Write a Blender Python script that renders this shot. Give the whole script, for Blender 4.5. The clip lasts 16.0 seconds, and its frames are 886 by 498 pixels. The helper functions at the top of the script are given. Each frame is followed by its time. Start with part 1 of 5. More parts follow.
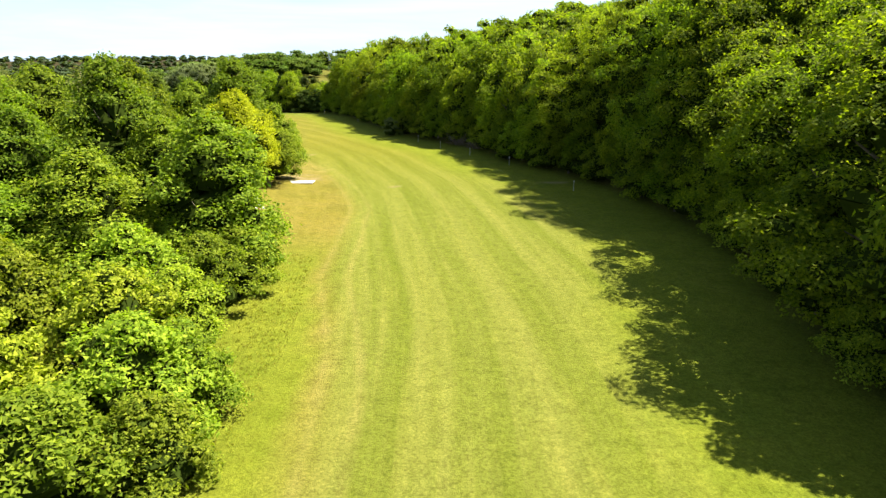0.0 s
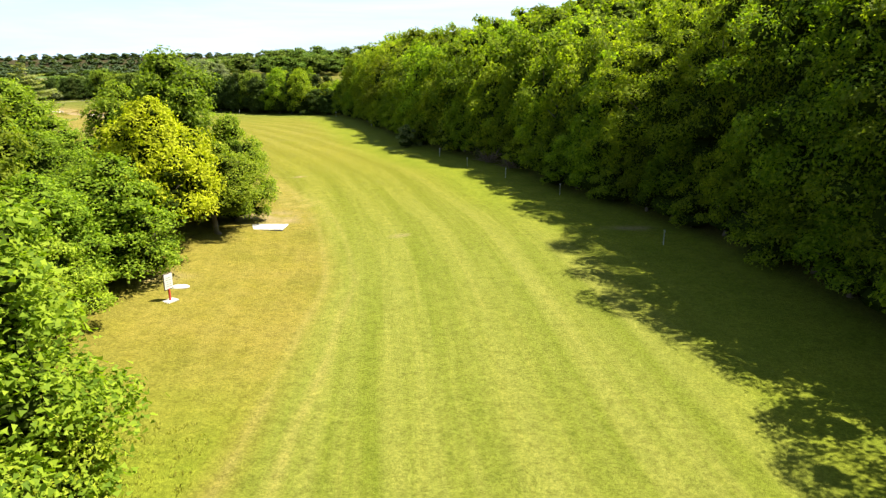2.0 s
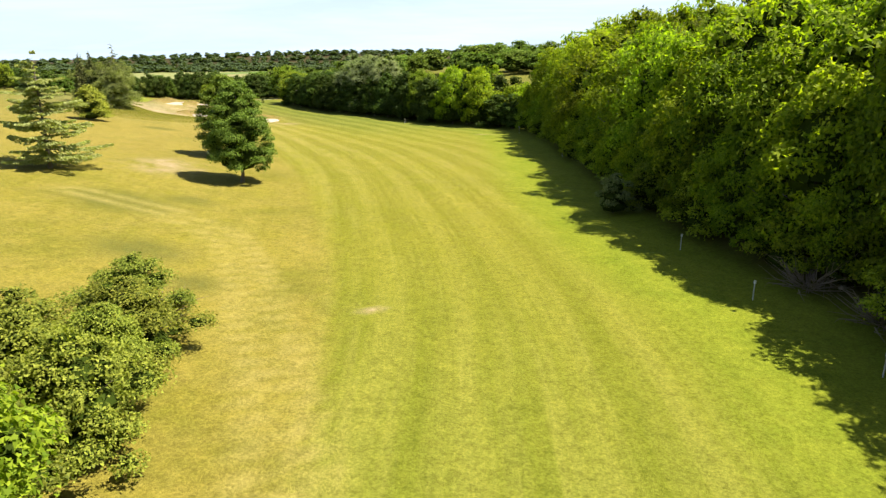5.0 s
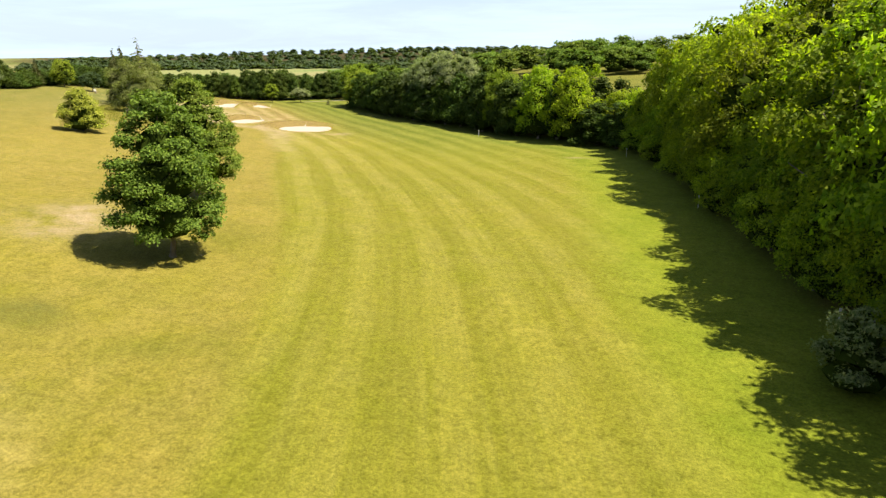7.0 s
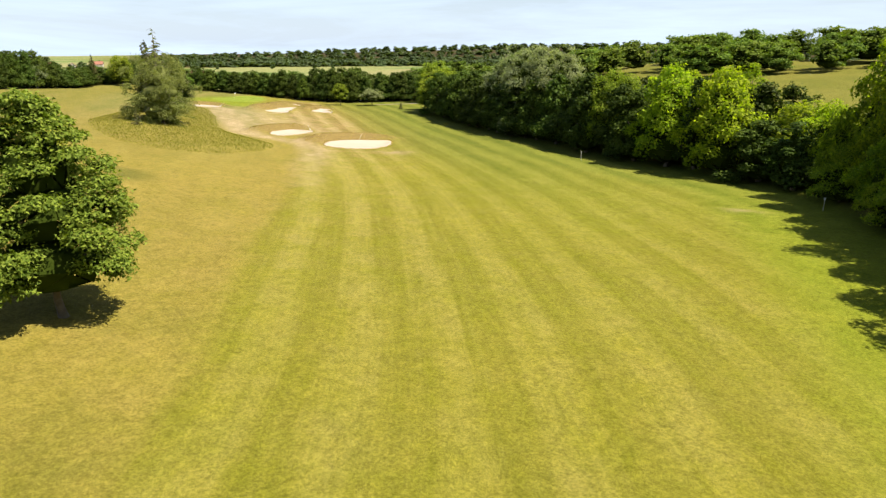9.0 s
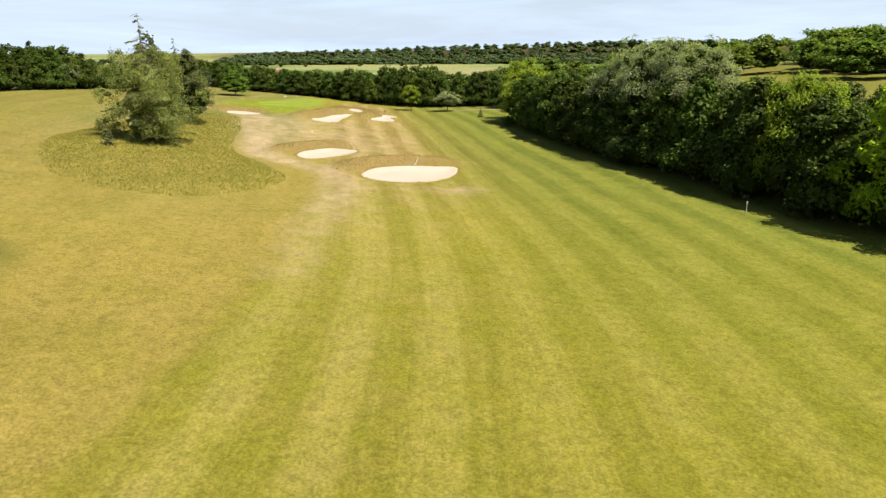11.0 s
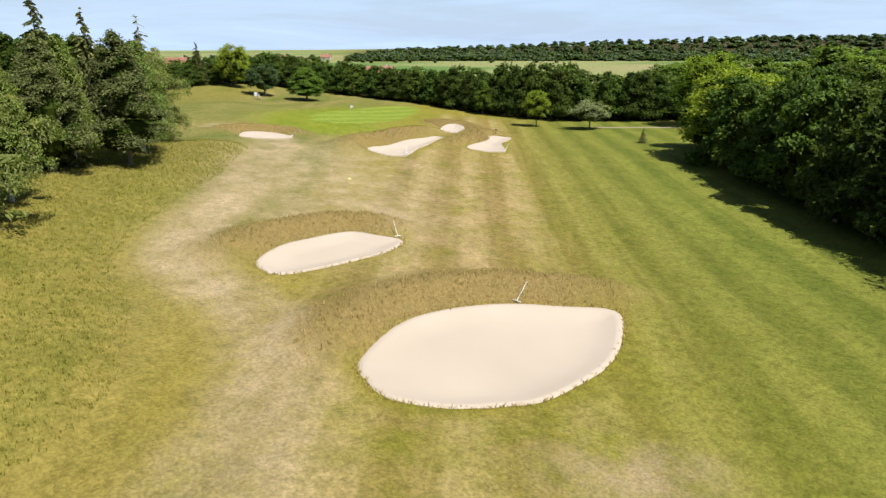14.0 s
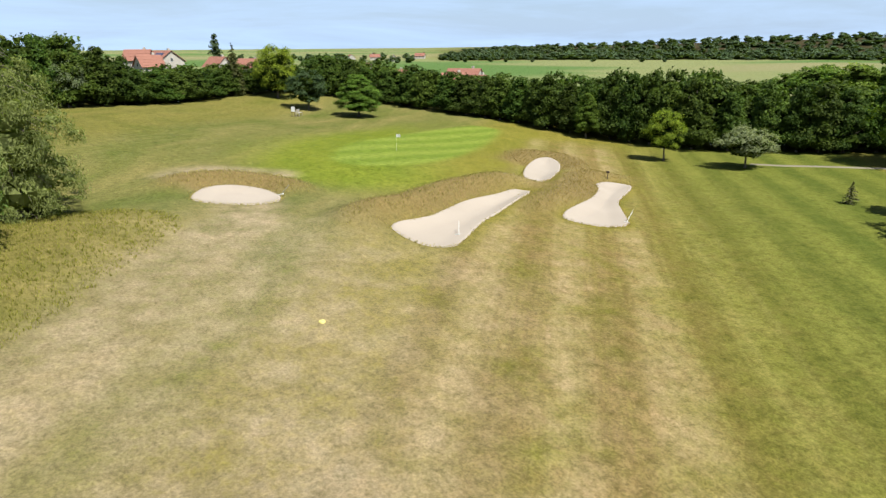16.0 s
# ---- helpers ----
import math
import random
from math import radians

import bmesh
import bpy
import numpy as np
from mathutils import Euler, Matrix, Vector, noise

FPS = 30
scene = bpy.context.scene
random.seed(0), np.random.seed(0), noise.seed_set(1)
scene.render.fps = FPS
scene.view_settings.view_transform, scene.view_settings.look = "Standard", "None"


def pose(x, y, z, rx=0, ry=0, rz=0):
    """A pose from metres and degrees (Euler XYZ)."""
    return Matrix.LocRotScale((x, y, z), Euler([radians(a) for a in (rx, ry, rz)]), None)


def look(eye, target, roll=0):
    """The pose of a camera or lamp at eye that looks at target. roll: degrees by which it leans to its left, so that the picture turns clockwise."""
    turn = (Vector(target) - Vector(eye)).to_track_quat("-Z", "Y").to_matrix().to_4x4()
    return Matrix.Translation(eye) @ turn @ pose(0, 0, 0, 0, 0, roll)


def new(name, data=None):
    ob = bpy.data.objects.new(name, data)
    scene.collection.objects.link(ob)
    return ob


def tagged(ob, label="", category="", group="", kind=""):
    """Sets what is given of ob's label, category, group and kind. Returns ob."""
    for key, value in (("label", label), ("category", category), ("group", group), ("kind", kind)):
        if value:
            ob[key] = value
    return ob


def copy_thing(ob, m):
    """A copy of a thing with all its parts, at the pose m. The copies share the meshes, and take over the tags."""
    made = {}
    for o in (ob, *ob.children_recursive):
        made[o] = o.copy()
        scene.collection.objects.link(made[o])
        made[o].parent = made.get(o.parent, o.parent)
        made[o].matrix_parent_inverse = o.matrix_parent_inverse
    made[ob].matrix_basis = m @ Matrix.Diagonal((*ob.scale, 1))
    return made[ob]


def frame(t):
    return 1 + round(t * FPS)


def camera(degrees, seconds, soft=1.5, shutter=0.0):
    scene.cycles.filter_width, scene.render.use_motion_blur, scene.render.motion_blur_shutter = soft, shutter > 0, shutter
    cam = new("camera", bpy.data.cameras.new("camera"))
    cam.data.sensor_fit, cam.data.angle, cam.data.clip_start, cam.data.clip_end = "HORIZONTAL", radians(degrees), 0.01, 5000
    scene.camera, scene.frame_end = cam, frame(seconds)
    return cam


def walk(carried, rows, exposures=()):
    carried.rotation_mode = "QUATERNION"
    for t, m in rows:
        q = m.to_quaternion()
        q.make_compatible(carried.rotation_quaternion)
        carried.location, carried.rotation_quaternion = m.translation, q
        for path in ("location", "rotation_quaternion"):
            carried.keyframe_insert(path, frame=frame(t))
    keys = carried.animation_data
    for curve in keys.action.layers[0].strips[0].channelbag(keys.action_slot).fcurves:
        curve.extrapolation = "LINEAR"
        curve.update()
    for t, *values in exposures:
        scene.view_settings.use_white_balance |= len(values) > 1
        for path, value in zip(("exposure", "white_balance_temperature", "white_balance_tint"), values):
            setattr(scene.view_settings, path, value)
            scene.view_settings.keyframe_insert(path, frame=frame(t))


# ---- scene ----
cam = camera(67.6, 16.0, soft=1.4)
METRES, EYE, TILT, LEAN, TURN = 245.0, 13.7, -4.0, 3.75, 0.0
ROWS = [
    (0.0, 0.0, 0.0, 0.0, 0.76, -11.76, -3.67),
    (0.5, 0.0001, 0.0215, 0.0012, 0.95, -11.88, -3.63),
    (1.0, 0.0002, 0.0451, 0.0026, 1.21, -11.98, -3.62),
    (1.5, -0.0003, 0.0725, 0.0043, 1.92, -12.08, -3.58),
    (2.0, -0.0017, 0.0999, 0.0058, 3.13, -12.18, -3.64),
    (2.5, -0.0039, 0.1298, 0.008, 5.42, -12.34, -3.81),
    (3.0, -0.0066, 0.1619, 0.0099, 8.5, -12.59, -3.99),
    (3.5, -0.0098, 0.193, 0.0121, 11.29, -12.82, -4.15),
    (4.0, -0.014, 0.2253, 0.014, 14.58, -13.13, -4.33),
    (4.5, -0.0189, 0.2563, 0.0158, 17.78, -13.49, -4.44),
    (5.0, -0.0253, 0.2883, 0.0177, 20.62, -13.77, -4.6),
    (7.5, -0.0761, 0.4376, 0.0243, 30.52, -14.89, -5.09),
    (8.0, -0.0907, 0.4661, 0.0252, 32.58, -15.13, -5.16),
    (8.5, -0.106, 0.4934, 0.0256, 34.61, -15.34, -5.16),
    (9.0, -0.1233, 0.521, 0.0259, 36.54, -15.57, -5.22),
    (11.5, -0.22, 0.6486, 0.0264, 46.09, -16.68, -5.3),
    (12.0, -0.2423, 0.673, 0.0262, 48.01, -16.93, -5.33),
    (12.5, -0.2649, 0.6962, 0.0257, 49.88, -17.18, -5.37),
    (13.0, -0.2894, 0.72, 0.025, 51.62, -17.38, -5.32),
    (13.5, -0.3139, 0.7422, 0.024, 53.51, -17.58, -5.29),
    (14.0, -0.3396, 0.7637, 0.023, 55.53, -17.78, -5.25),
    (14.5, -0.3649, 0.7836, 0.023, 57.73, -18.01, -5.18),
    (15.0, -0.3913, 0.8034, 0.0233, 60.01, -18.29, -5.14),
    (15.5, -0.4171, 0.8215, 0.0234, 61.99, -18.5, -5.03),
    (16.0, -0.4441, 0.8395, 0.0235, 63.69, -18.67, -4.89),
]
walk(cam, [(t, pose(0, 0, EYE, TILT, LEAN, TURN) @ pose(METRES * x, METRES * y, METRES * z, 90 + pitch, roll, yaw)) for t, x, y, z, yaw, pitch, roll in ROWS],
     [(0.0, 1.82, 6800, 8), (5.0, 1.70, 6850, 9), (9.0, 1.46, 7050, 11), (12.5, 1.27, 6550, 13), (16.0, 1.10, 6050, 9)])

sun_el, sun_az = radians(57.5), radians(77)      # azimuth clockwise from +y

# ---- world and light ----
world = bpy.data.worlds.new("sky")
scene.world = world
world.use_nodes = True
wn, wl = world.node_tree.nodes, world.node_tree.links
bg = wn["Background"]
sky = wn.new("ShaderNodeTexSky")
sky.sky_type = "NISHITA"
sky.sun_disc = False
sky.sun_elevation, sky.sun_rotation = sun_el, sun_az
sky.air_density, sky.dust_density, sky.ozone_density = 1.0, 1.2, 1.5
wco = wn.new("ShaderNodeTexCoord")
wmap = wn.new("ShaderNodeMapping")
wmap.inputs["Scale"].default_value = (1.0, 1.0, 9.0)
cloud = wn.new("ShaderNodeTexNoise")
cloud.inputs["Scale"].default_value = 2.4
cloud.inputs["Detail"].default_value = 8
cloud.inputs["Roughness"].default_value = 0.62
cloud.inputs["Distortion"].default_value = 0.4
cramp = wn.new("ShaderNodeValToRGB")
cramp.color_ramp.elements[0].position, cramp.color_ramp.elements[1].position = 0.40, 0.66
sep = wn.new("ShaderNodeSeparateXYZ")
low = wn.new("ShaderNodeMapRange")               # haze fades with height
low.inputs["From Min"].default_value, low.inputs["From Max"].default_value = 0.0, 0.30
low.inputs["To Min"].default_value, low.inputs["To Max"].default_value = 0.70, 0.0
cfac = wn.new("ShaderNodeMath")
cfac.operation = "MULTIPLY_ADD"
cfac.use_clamp = True
cfac.inputs[1].default_value = 0.36
cmix = wn.new("ShaderNodeMix")
cmix.data_type = "RGBA"
wl.new(wco.outputs["Generated"], wmap.inputs["Vector"])
wl.new(wco.outputs["Generated"], sep.inputs["Vector"])
wl.new(sep.outputs["Z"], low.inputs["Value"])
wl.new(wmap.outputs["Vector"], cloud.inputs["Vector"])
wl.new(cloud.outputs["Fac"], cramp.inputs["Fac"])
wl.new(cramp.outputs["Color"], cfac.inputs[0])
wl.new(low.outputs["Result"], cfac.inputs[2])
wl.new(cfac.outputs["Value"], cmix.inputs["Factor"])
wl.new(sky.outputs["Color"], cmix.inputs["A"])
cmix.inputs["B"].default_value = (6.8, 8.7, 11.4, 1)      # thin high cloud and haze
wl.new(cmix.outputs["Result"], bg.inputs["Color"])
bg.inputs["Strength"].default_value = 0.044

sun = new("sun", bpy.data.lights.new("sun", "SUN"))
sun.data.energy, sun.data.angle, sun.data.color = 4.9, radians(0.55), (1.0, 0.94, 0.82)
to_sun = Vector((math.sin(sun_az) * math.cos(sun_el), math.cos(sun_az) * math.cos(sun_el), math.sin(sun_el)))
sun.matrix_world = look(to_sun * 300, (0, 0, 0))

# ---- node helpers ----


def material(name):
    m = bpy.data.materials.new(name)
    m.use_nodes = True
    nt = m.node_tree
    return m, nt.nodes, nt.links, nt.nodes["Principled BSDF"]


def mixc(n, l, fac, a, b, mode="MIX"):
    x = n.new("ShaderNodeMix")
    x.data_type, x.blend_type = "RGBA", mode
    for sock, v in (("Factor", fac), ("A", a), ("B", b)):
        if isinstance(v, (int, float)):
            x.inputs[sock].default_value = v
        elif isinstance(v, tuple):
            x.inputs[sock].default_value = (*v, 1)
        else:
            l.new(v, x.inputs[sock])
    return x.outputs["Result"]


def mathn(n, l, op, a, b=0.0, clamp=False):
    x = n.new("ShaderNodeMath")
    x.operation, x.use_clamp = op, clamp
    for i, v in enumerate((a, b)):
        if isinstance(v, (int, float)):
            x.inputs[i].default_value = v
        else:
            l.new(v, x.inputs[i])
    return x.outputs[0]


def noisen(n, l, vec, scale, detail=4, rough=0.55, lo=None, hi=None, dist=0.0):
    x = n.new("ShaderNodeTexNoise")
    x.inputs["Scale"].default_value, x.inputs["Detail"].default_value = scale, detail
    x.inputs["Roughness"].default_value, x.inputs["Distortion"].default_value = rough, dist
    if vec is not None:
        l.new(vec, x.inputs["Vector"])
    out = x.outputs["Fac"]
    if lo is not None:
        r = n.new("ShaderNodeMapRange")
        r.inputs["From Min"].default_value, r.inputs["From Max"].default_value = lo, hi
        l.new(out, r.inputs["Value"])
        out = r.outputs["Result"]
    return out


def attr(n, name, out="Fac"):
    x = n.new("ShaderNodeAttribute")
    x.attribute_name = name
    return x.outputs[out]


def bumpn(n, l, height, p, strength=0.3, distance=0.05):
    b = n.new("ShaderNodeBump")
    b.inputs["Strength"].default_value, b.inputs["Distance"].default_value = strength, distance
    l.new(height, b.inputs["Height"])
    l.new(b.outputs["Normal"], p.inputs["Normal"])


def leaf_material(name, dark, light, back=0.32, vary=0.25):
    """Foliage: every leaf of its own shade, every tree of its own tone, some light let through."""
    m, n, l, p = material(name)
    geo, info = n.new("ShaderNodeNewGeometry"), n.new("ShaderNodeObjectInfo")
    c = mixc(n, l, geo.outputs["Random Per Island"], dark, light)
    hs = n.new("ShaderNodeHueSaturation")
    r = n.new("ShaderNodeMapRange")
    r.inputs["To Min"].default_value, r.inputs["To Max"].default_value = 1 - vary, 1 + vary
    own = mathn(n, l, "FRACT", mathn(n, l, "ADD", info.outputs["Random"], attr(n, "tone")))
    l.new(own, r.inputs["Value"])
    h = n.new("ShaderNodeMapRange")
    h.inputs["To Min"].default_value, h.inputs["To Max"].default_value = 0.488, 0.515
    tw = mathn(n, l, "FRACT", mathn(n, l, "MULTIPLY", own, 7.31))
    l.new(tw, h.inputs["Value"])
    l.new(h.outputs["Result"], hs.inputs["Hue"])
    l.new(r.outputs["Result"], hs.inputs["Value"])
    l.new(c, hs.inputs["Color"])
    l.new(hs.outputs["Color"], p.inputs["Base Color"])
    p.inputs["Roughness"].default_value = 0.65
    p.inputs["Specular IOR Level"].default_value = 0.12
    t = n.new("ShaderNodeBsdfTranslucent")
    tint = mixc(n, l, 1.0, hs.outputs["Color"], (1.12, 1.25, 0.35), "MULTIPLY")
    l.new(tint, t.inputs["Color"])
    ms = n.new("ShaderNodeMixShader")
    ms.inputs[0].default_value = back
    l.new(p.outputs[0], ms.inputs[1])
    l.new(t.outputs[0], ms.inputs[2])
    l.new(ms.outputs[0], n["Material Output"].inputs["Surface"])
    return m


def plain_material(name, a, b, scale=3.0, rough=0.85, bump=0.3, metal=0.0):
    """A surface with two-scale variation and fine relief."""
    m, n, l, p = material(name)
    co = n.new("ShaderNodeTexCoord").outputs["Object"]
    big = noisen(n, l, co, scale, 5, 0.6, 0.3, 0.7)
    fine = noisen(n, l, co, scale * 11, 3, 0.6)
    c = mixc(n, l, big, a, b)
    c = mixc(n, l, mathn(n, l, "MULTIPLY", fine, 0.35), c, tuple(v * 0.55 for v in a))
    l.new(c, p.inputs["Base Color"])
    p.inputs["Roughness"].default_value, p.inputs["Metallic"].default_value = rough, metal
    bumpn(n, l, fine, p, bump, 0.02)
    return m


# ---- plan: centre line of the fairway, edge of the wood and hedge ----
CENTRE = [(1, -60), (0, -20), (0, 0), (0, 20), (-0.6, 34), (-2.4, 47), (-6.2, 71), (-11.5, 89), (-18.7, 107.4), (-30.3, 128), (-41, 144),
          (-54, 159), (-77, 182), (-109, 207), (-140, 230), (-172, 254), (-230, 297)]
EDGE = [(15, -60), (16, -20), (17, 26), (19, 40), (20, 52), (18, 70), (13, 84), (8, 93), (3, 107), (-3, 117), (-9, 127), (-16, 143), (-25, 166),
        (-35, 190), (-45, 206), (-67, 216.5), (-92, 229.5), (-106, 239), (-124, 253), (-139, 266), (-160, 284), (-200, 318)]


def smooth_line(pts, step=2.0):
    """Catmull-Rom points along a line."""
    p = np.array(pts, float)
    p = np.vstack([2 * p[0] - p[1], p, 2 * p[-1] - p[-2]])
    out = []
    for i in range(1, len(p) - 2):
        k = max(2, int(np.linalg.norm(p[i + 1] - p[i]) / step))
        for s in np.arange(k) / k:
            a, b, c, d = p[i - 1:i + 3]
            out.append(0.5 * (2 * b + (c - a) * s + (2 * a - 5 * b + 4 * c - d) * s * s + (3 * b - a - 3 * c + d) * s ** 3))
    out.append(p[-2])
    return np.array(out)


def along(line, x, y):
    """Signed distance of points from a line (left is positive) and the way along it."""
    x, y = np.asarray(x, float), np.asarray(y, float)
    best = np.full(x.shape, 1e18)
    u, v = np.zeros(x.shape), np.zeros(x.shape)
    run = 0.0
    for (ax, ay), (bx, by) in zip(line[:-1], line[1:]):
        dx, dy = bx - ax, by - ay
        ln = math.hypot(dx, dy)
        k = np.clip(((x - ax) * dx + (y - ay) * dy) / (ln * ln), 0, 1)
        qx, qy = x - ax - k * dx, y - ay - k * dy
        d = qx * qx + qy * qy
        m = d < best
        best = np.where(m, d, best)
        side = np.where(dx * qy - dy * qx >= 0, 1.0, -1.0)
        u = np.where(m, side * np.sqrt(d), u)
        v = np.where(m, run + k * ln, v)
        run += ln
    return u, v


def step01(a, b, x):
    t = np.clip((x - a) / (b - a), 0, 1)
    return t * t * (3 - 2 * t)


def loop_outline(pts, n=10):
    """A smooth closed outline."""
    p = np.array(pts, float)
    k, out = len(p), []
    for i in range(k):
        a, b, c, d = p[i - 1], p[i], p[(i + 1) % k], p[(i + 2) % k]
        for s in np.arange(n) / n:
            out.append(0.5 * (2 * b + (c - a) * s + (2 * a - 5 * b + 4 * c - d) * s * s + (3 * b - a - 3 * c + d) * s ** 3))
    return np.array(out)


def loop_distance(loop, x, y):
    """Signed distance from a closed outline, negative inside."""
    best = np.full(x.shape, 1e18)
    inside = np.zeros(x.shape, bool)
    for (ax, ay), (bx, by) in zip(loop, np.roll(loop, -1, 0)):
        dx, dy = bx - ax, by - ay
        k = np.clip(((x - ax) * dx + (y - ay) * dy) / (dx * dx + dy * dy + 1e-12), 0, 1)
        best = np.minimum(best, (x - ax - k * dx) ** 2 + (y - ay - k * dy) ** 2)
        if ay != by:
            inside ^= ((ay > y) != (by > y)) & (x < (bx - ax) * (y - ay) / (by - ay) + ax)
    d = np.sqrt(best)
    return np.where(inside, -d, d)


CL, EL = smooth_line(CENTRE, 4.0), smooth_line(EDGE, 4.0)
SAND_FRONT = [(-105.4, 197.8), (-107.5, 200.4), (-108.3, 202.6), (-108.2, 205.3), (-107.4, 207.8), (-106.0, 209.9), (-104.4, 211.9), (-102.6, 210.5), (-100.5, 207.3), (-99.6, 203.0), (-100.0, 200.9), (-100.9, 198.8), (-102.3, 197.4), (-103.8, 197.3)]
SAND_SECOND = [(-117.9, 198.0), (-120.0, 200.2), (-120.7, 202.3), (-121.2, 205.4), (-119.7, 206.8), (-118.2, 207.7), (-116.6, 205.6), (-116.0, 203.4), (-115.5, 199.7), (-115.9, 198.2)]
SAND_SIDE = [(-155.6, 209.5), (-157.7, 210.3), (-158.8, 211.3), (-159.2, 212.6), (-158.6, 213.9), (-157.2, 215.0), (-155.0, 215.5), (-153.7, 214.5), (-153.4, 213.1), (-153.7, 211.7), (-154.5, 210.2)]
SAND_LONG = [(-147.0, 220.4), (-148.2, 222.9), (-148.8, 224.2), (-150.2, 226.0), (-152.4, 229.0), (-154.0, 232.5), (-155.6, 235.4), (-153.8, 235.6), (-150.9, 232.4), (-147.2, 227.5), (-143.6, 224.0), (-142.5, 222.5), (-143.3, 220.9)]
SAND_HIGH = [(-161.2, 239.6), (-166.0, 243.0), (-170.3, 246.9), (-172.0, 249.2), (-171.7, 250.2), (-167.8, 248.7), (-161.8, 243.9), (-159.1, 241.0), (-158.9, 239.3)]
SAND_FORKED = [(-148.0, 234.5), (-152.5, 240.7), (-156.1, 244.4), (-158.6, 246.2), (-159.8, 248.6), (-158.5, 250.0), (-156.7, 248.9), (-151.6, 243.0), (-147.6, 240.1), (-145.1, 238.3), (-144.7, 236.5), (-145.8, 234.6)]
BUNKERS = [   # outline, height and direction of the grassy bank behind
    (SAND_FRONT, 0.95, (-0.9, 0.1)),
    (SAND_SECOND, 0.9, (-0.95, -0.1)),
    (SAND_SIDE, 0.7, (-0.9, 0.2)),
    (SAND_LONG, 1.3, (-0.9, -0.45)),
    (SAND_HIGH, 0.35, (-0.9, 0.4)),
    (SAND_FORKED, 0.75, (-0.85, -0.5)),
]
LOOPS = [loop_outline(b[0], 6) for b in BUNKERS]
GREEN = loop_outline([(-164, 223.2), (-168.5, 223.4), (-176.5, 228.6), (-186, 239.5), (-193, 250.5), (-192.5, 253.5), (-189, 253.6), (-180, 247), (-172.5, 240.3), (-166.2, 233.8), (-163.3, 227.8)], 8)
ISLAND = loop_outline([(-114, 169.5), (-106, 171), (-101.5, 175), (-100.3, 180), (-101.8, 185), (-106, 189), (-113, 191), (-121, 192), (-130, 196.8), (-138, 202.3), (-145, 206.3), (-149.5, 208.6), (-152.6, 207.6), (-153.5, 203.5), (-150, 196), (-142, 186), (-128, 174)], 8)
FAR0 = (-60.0, 150.0)


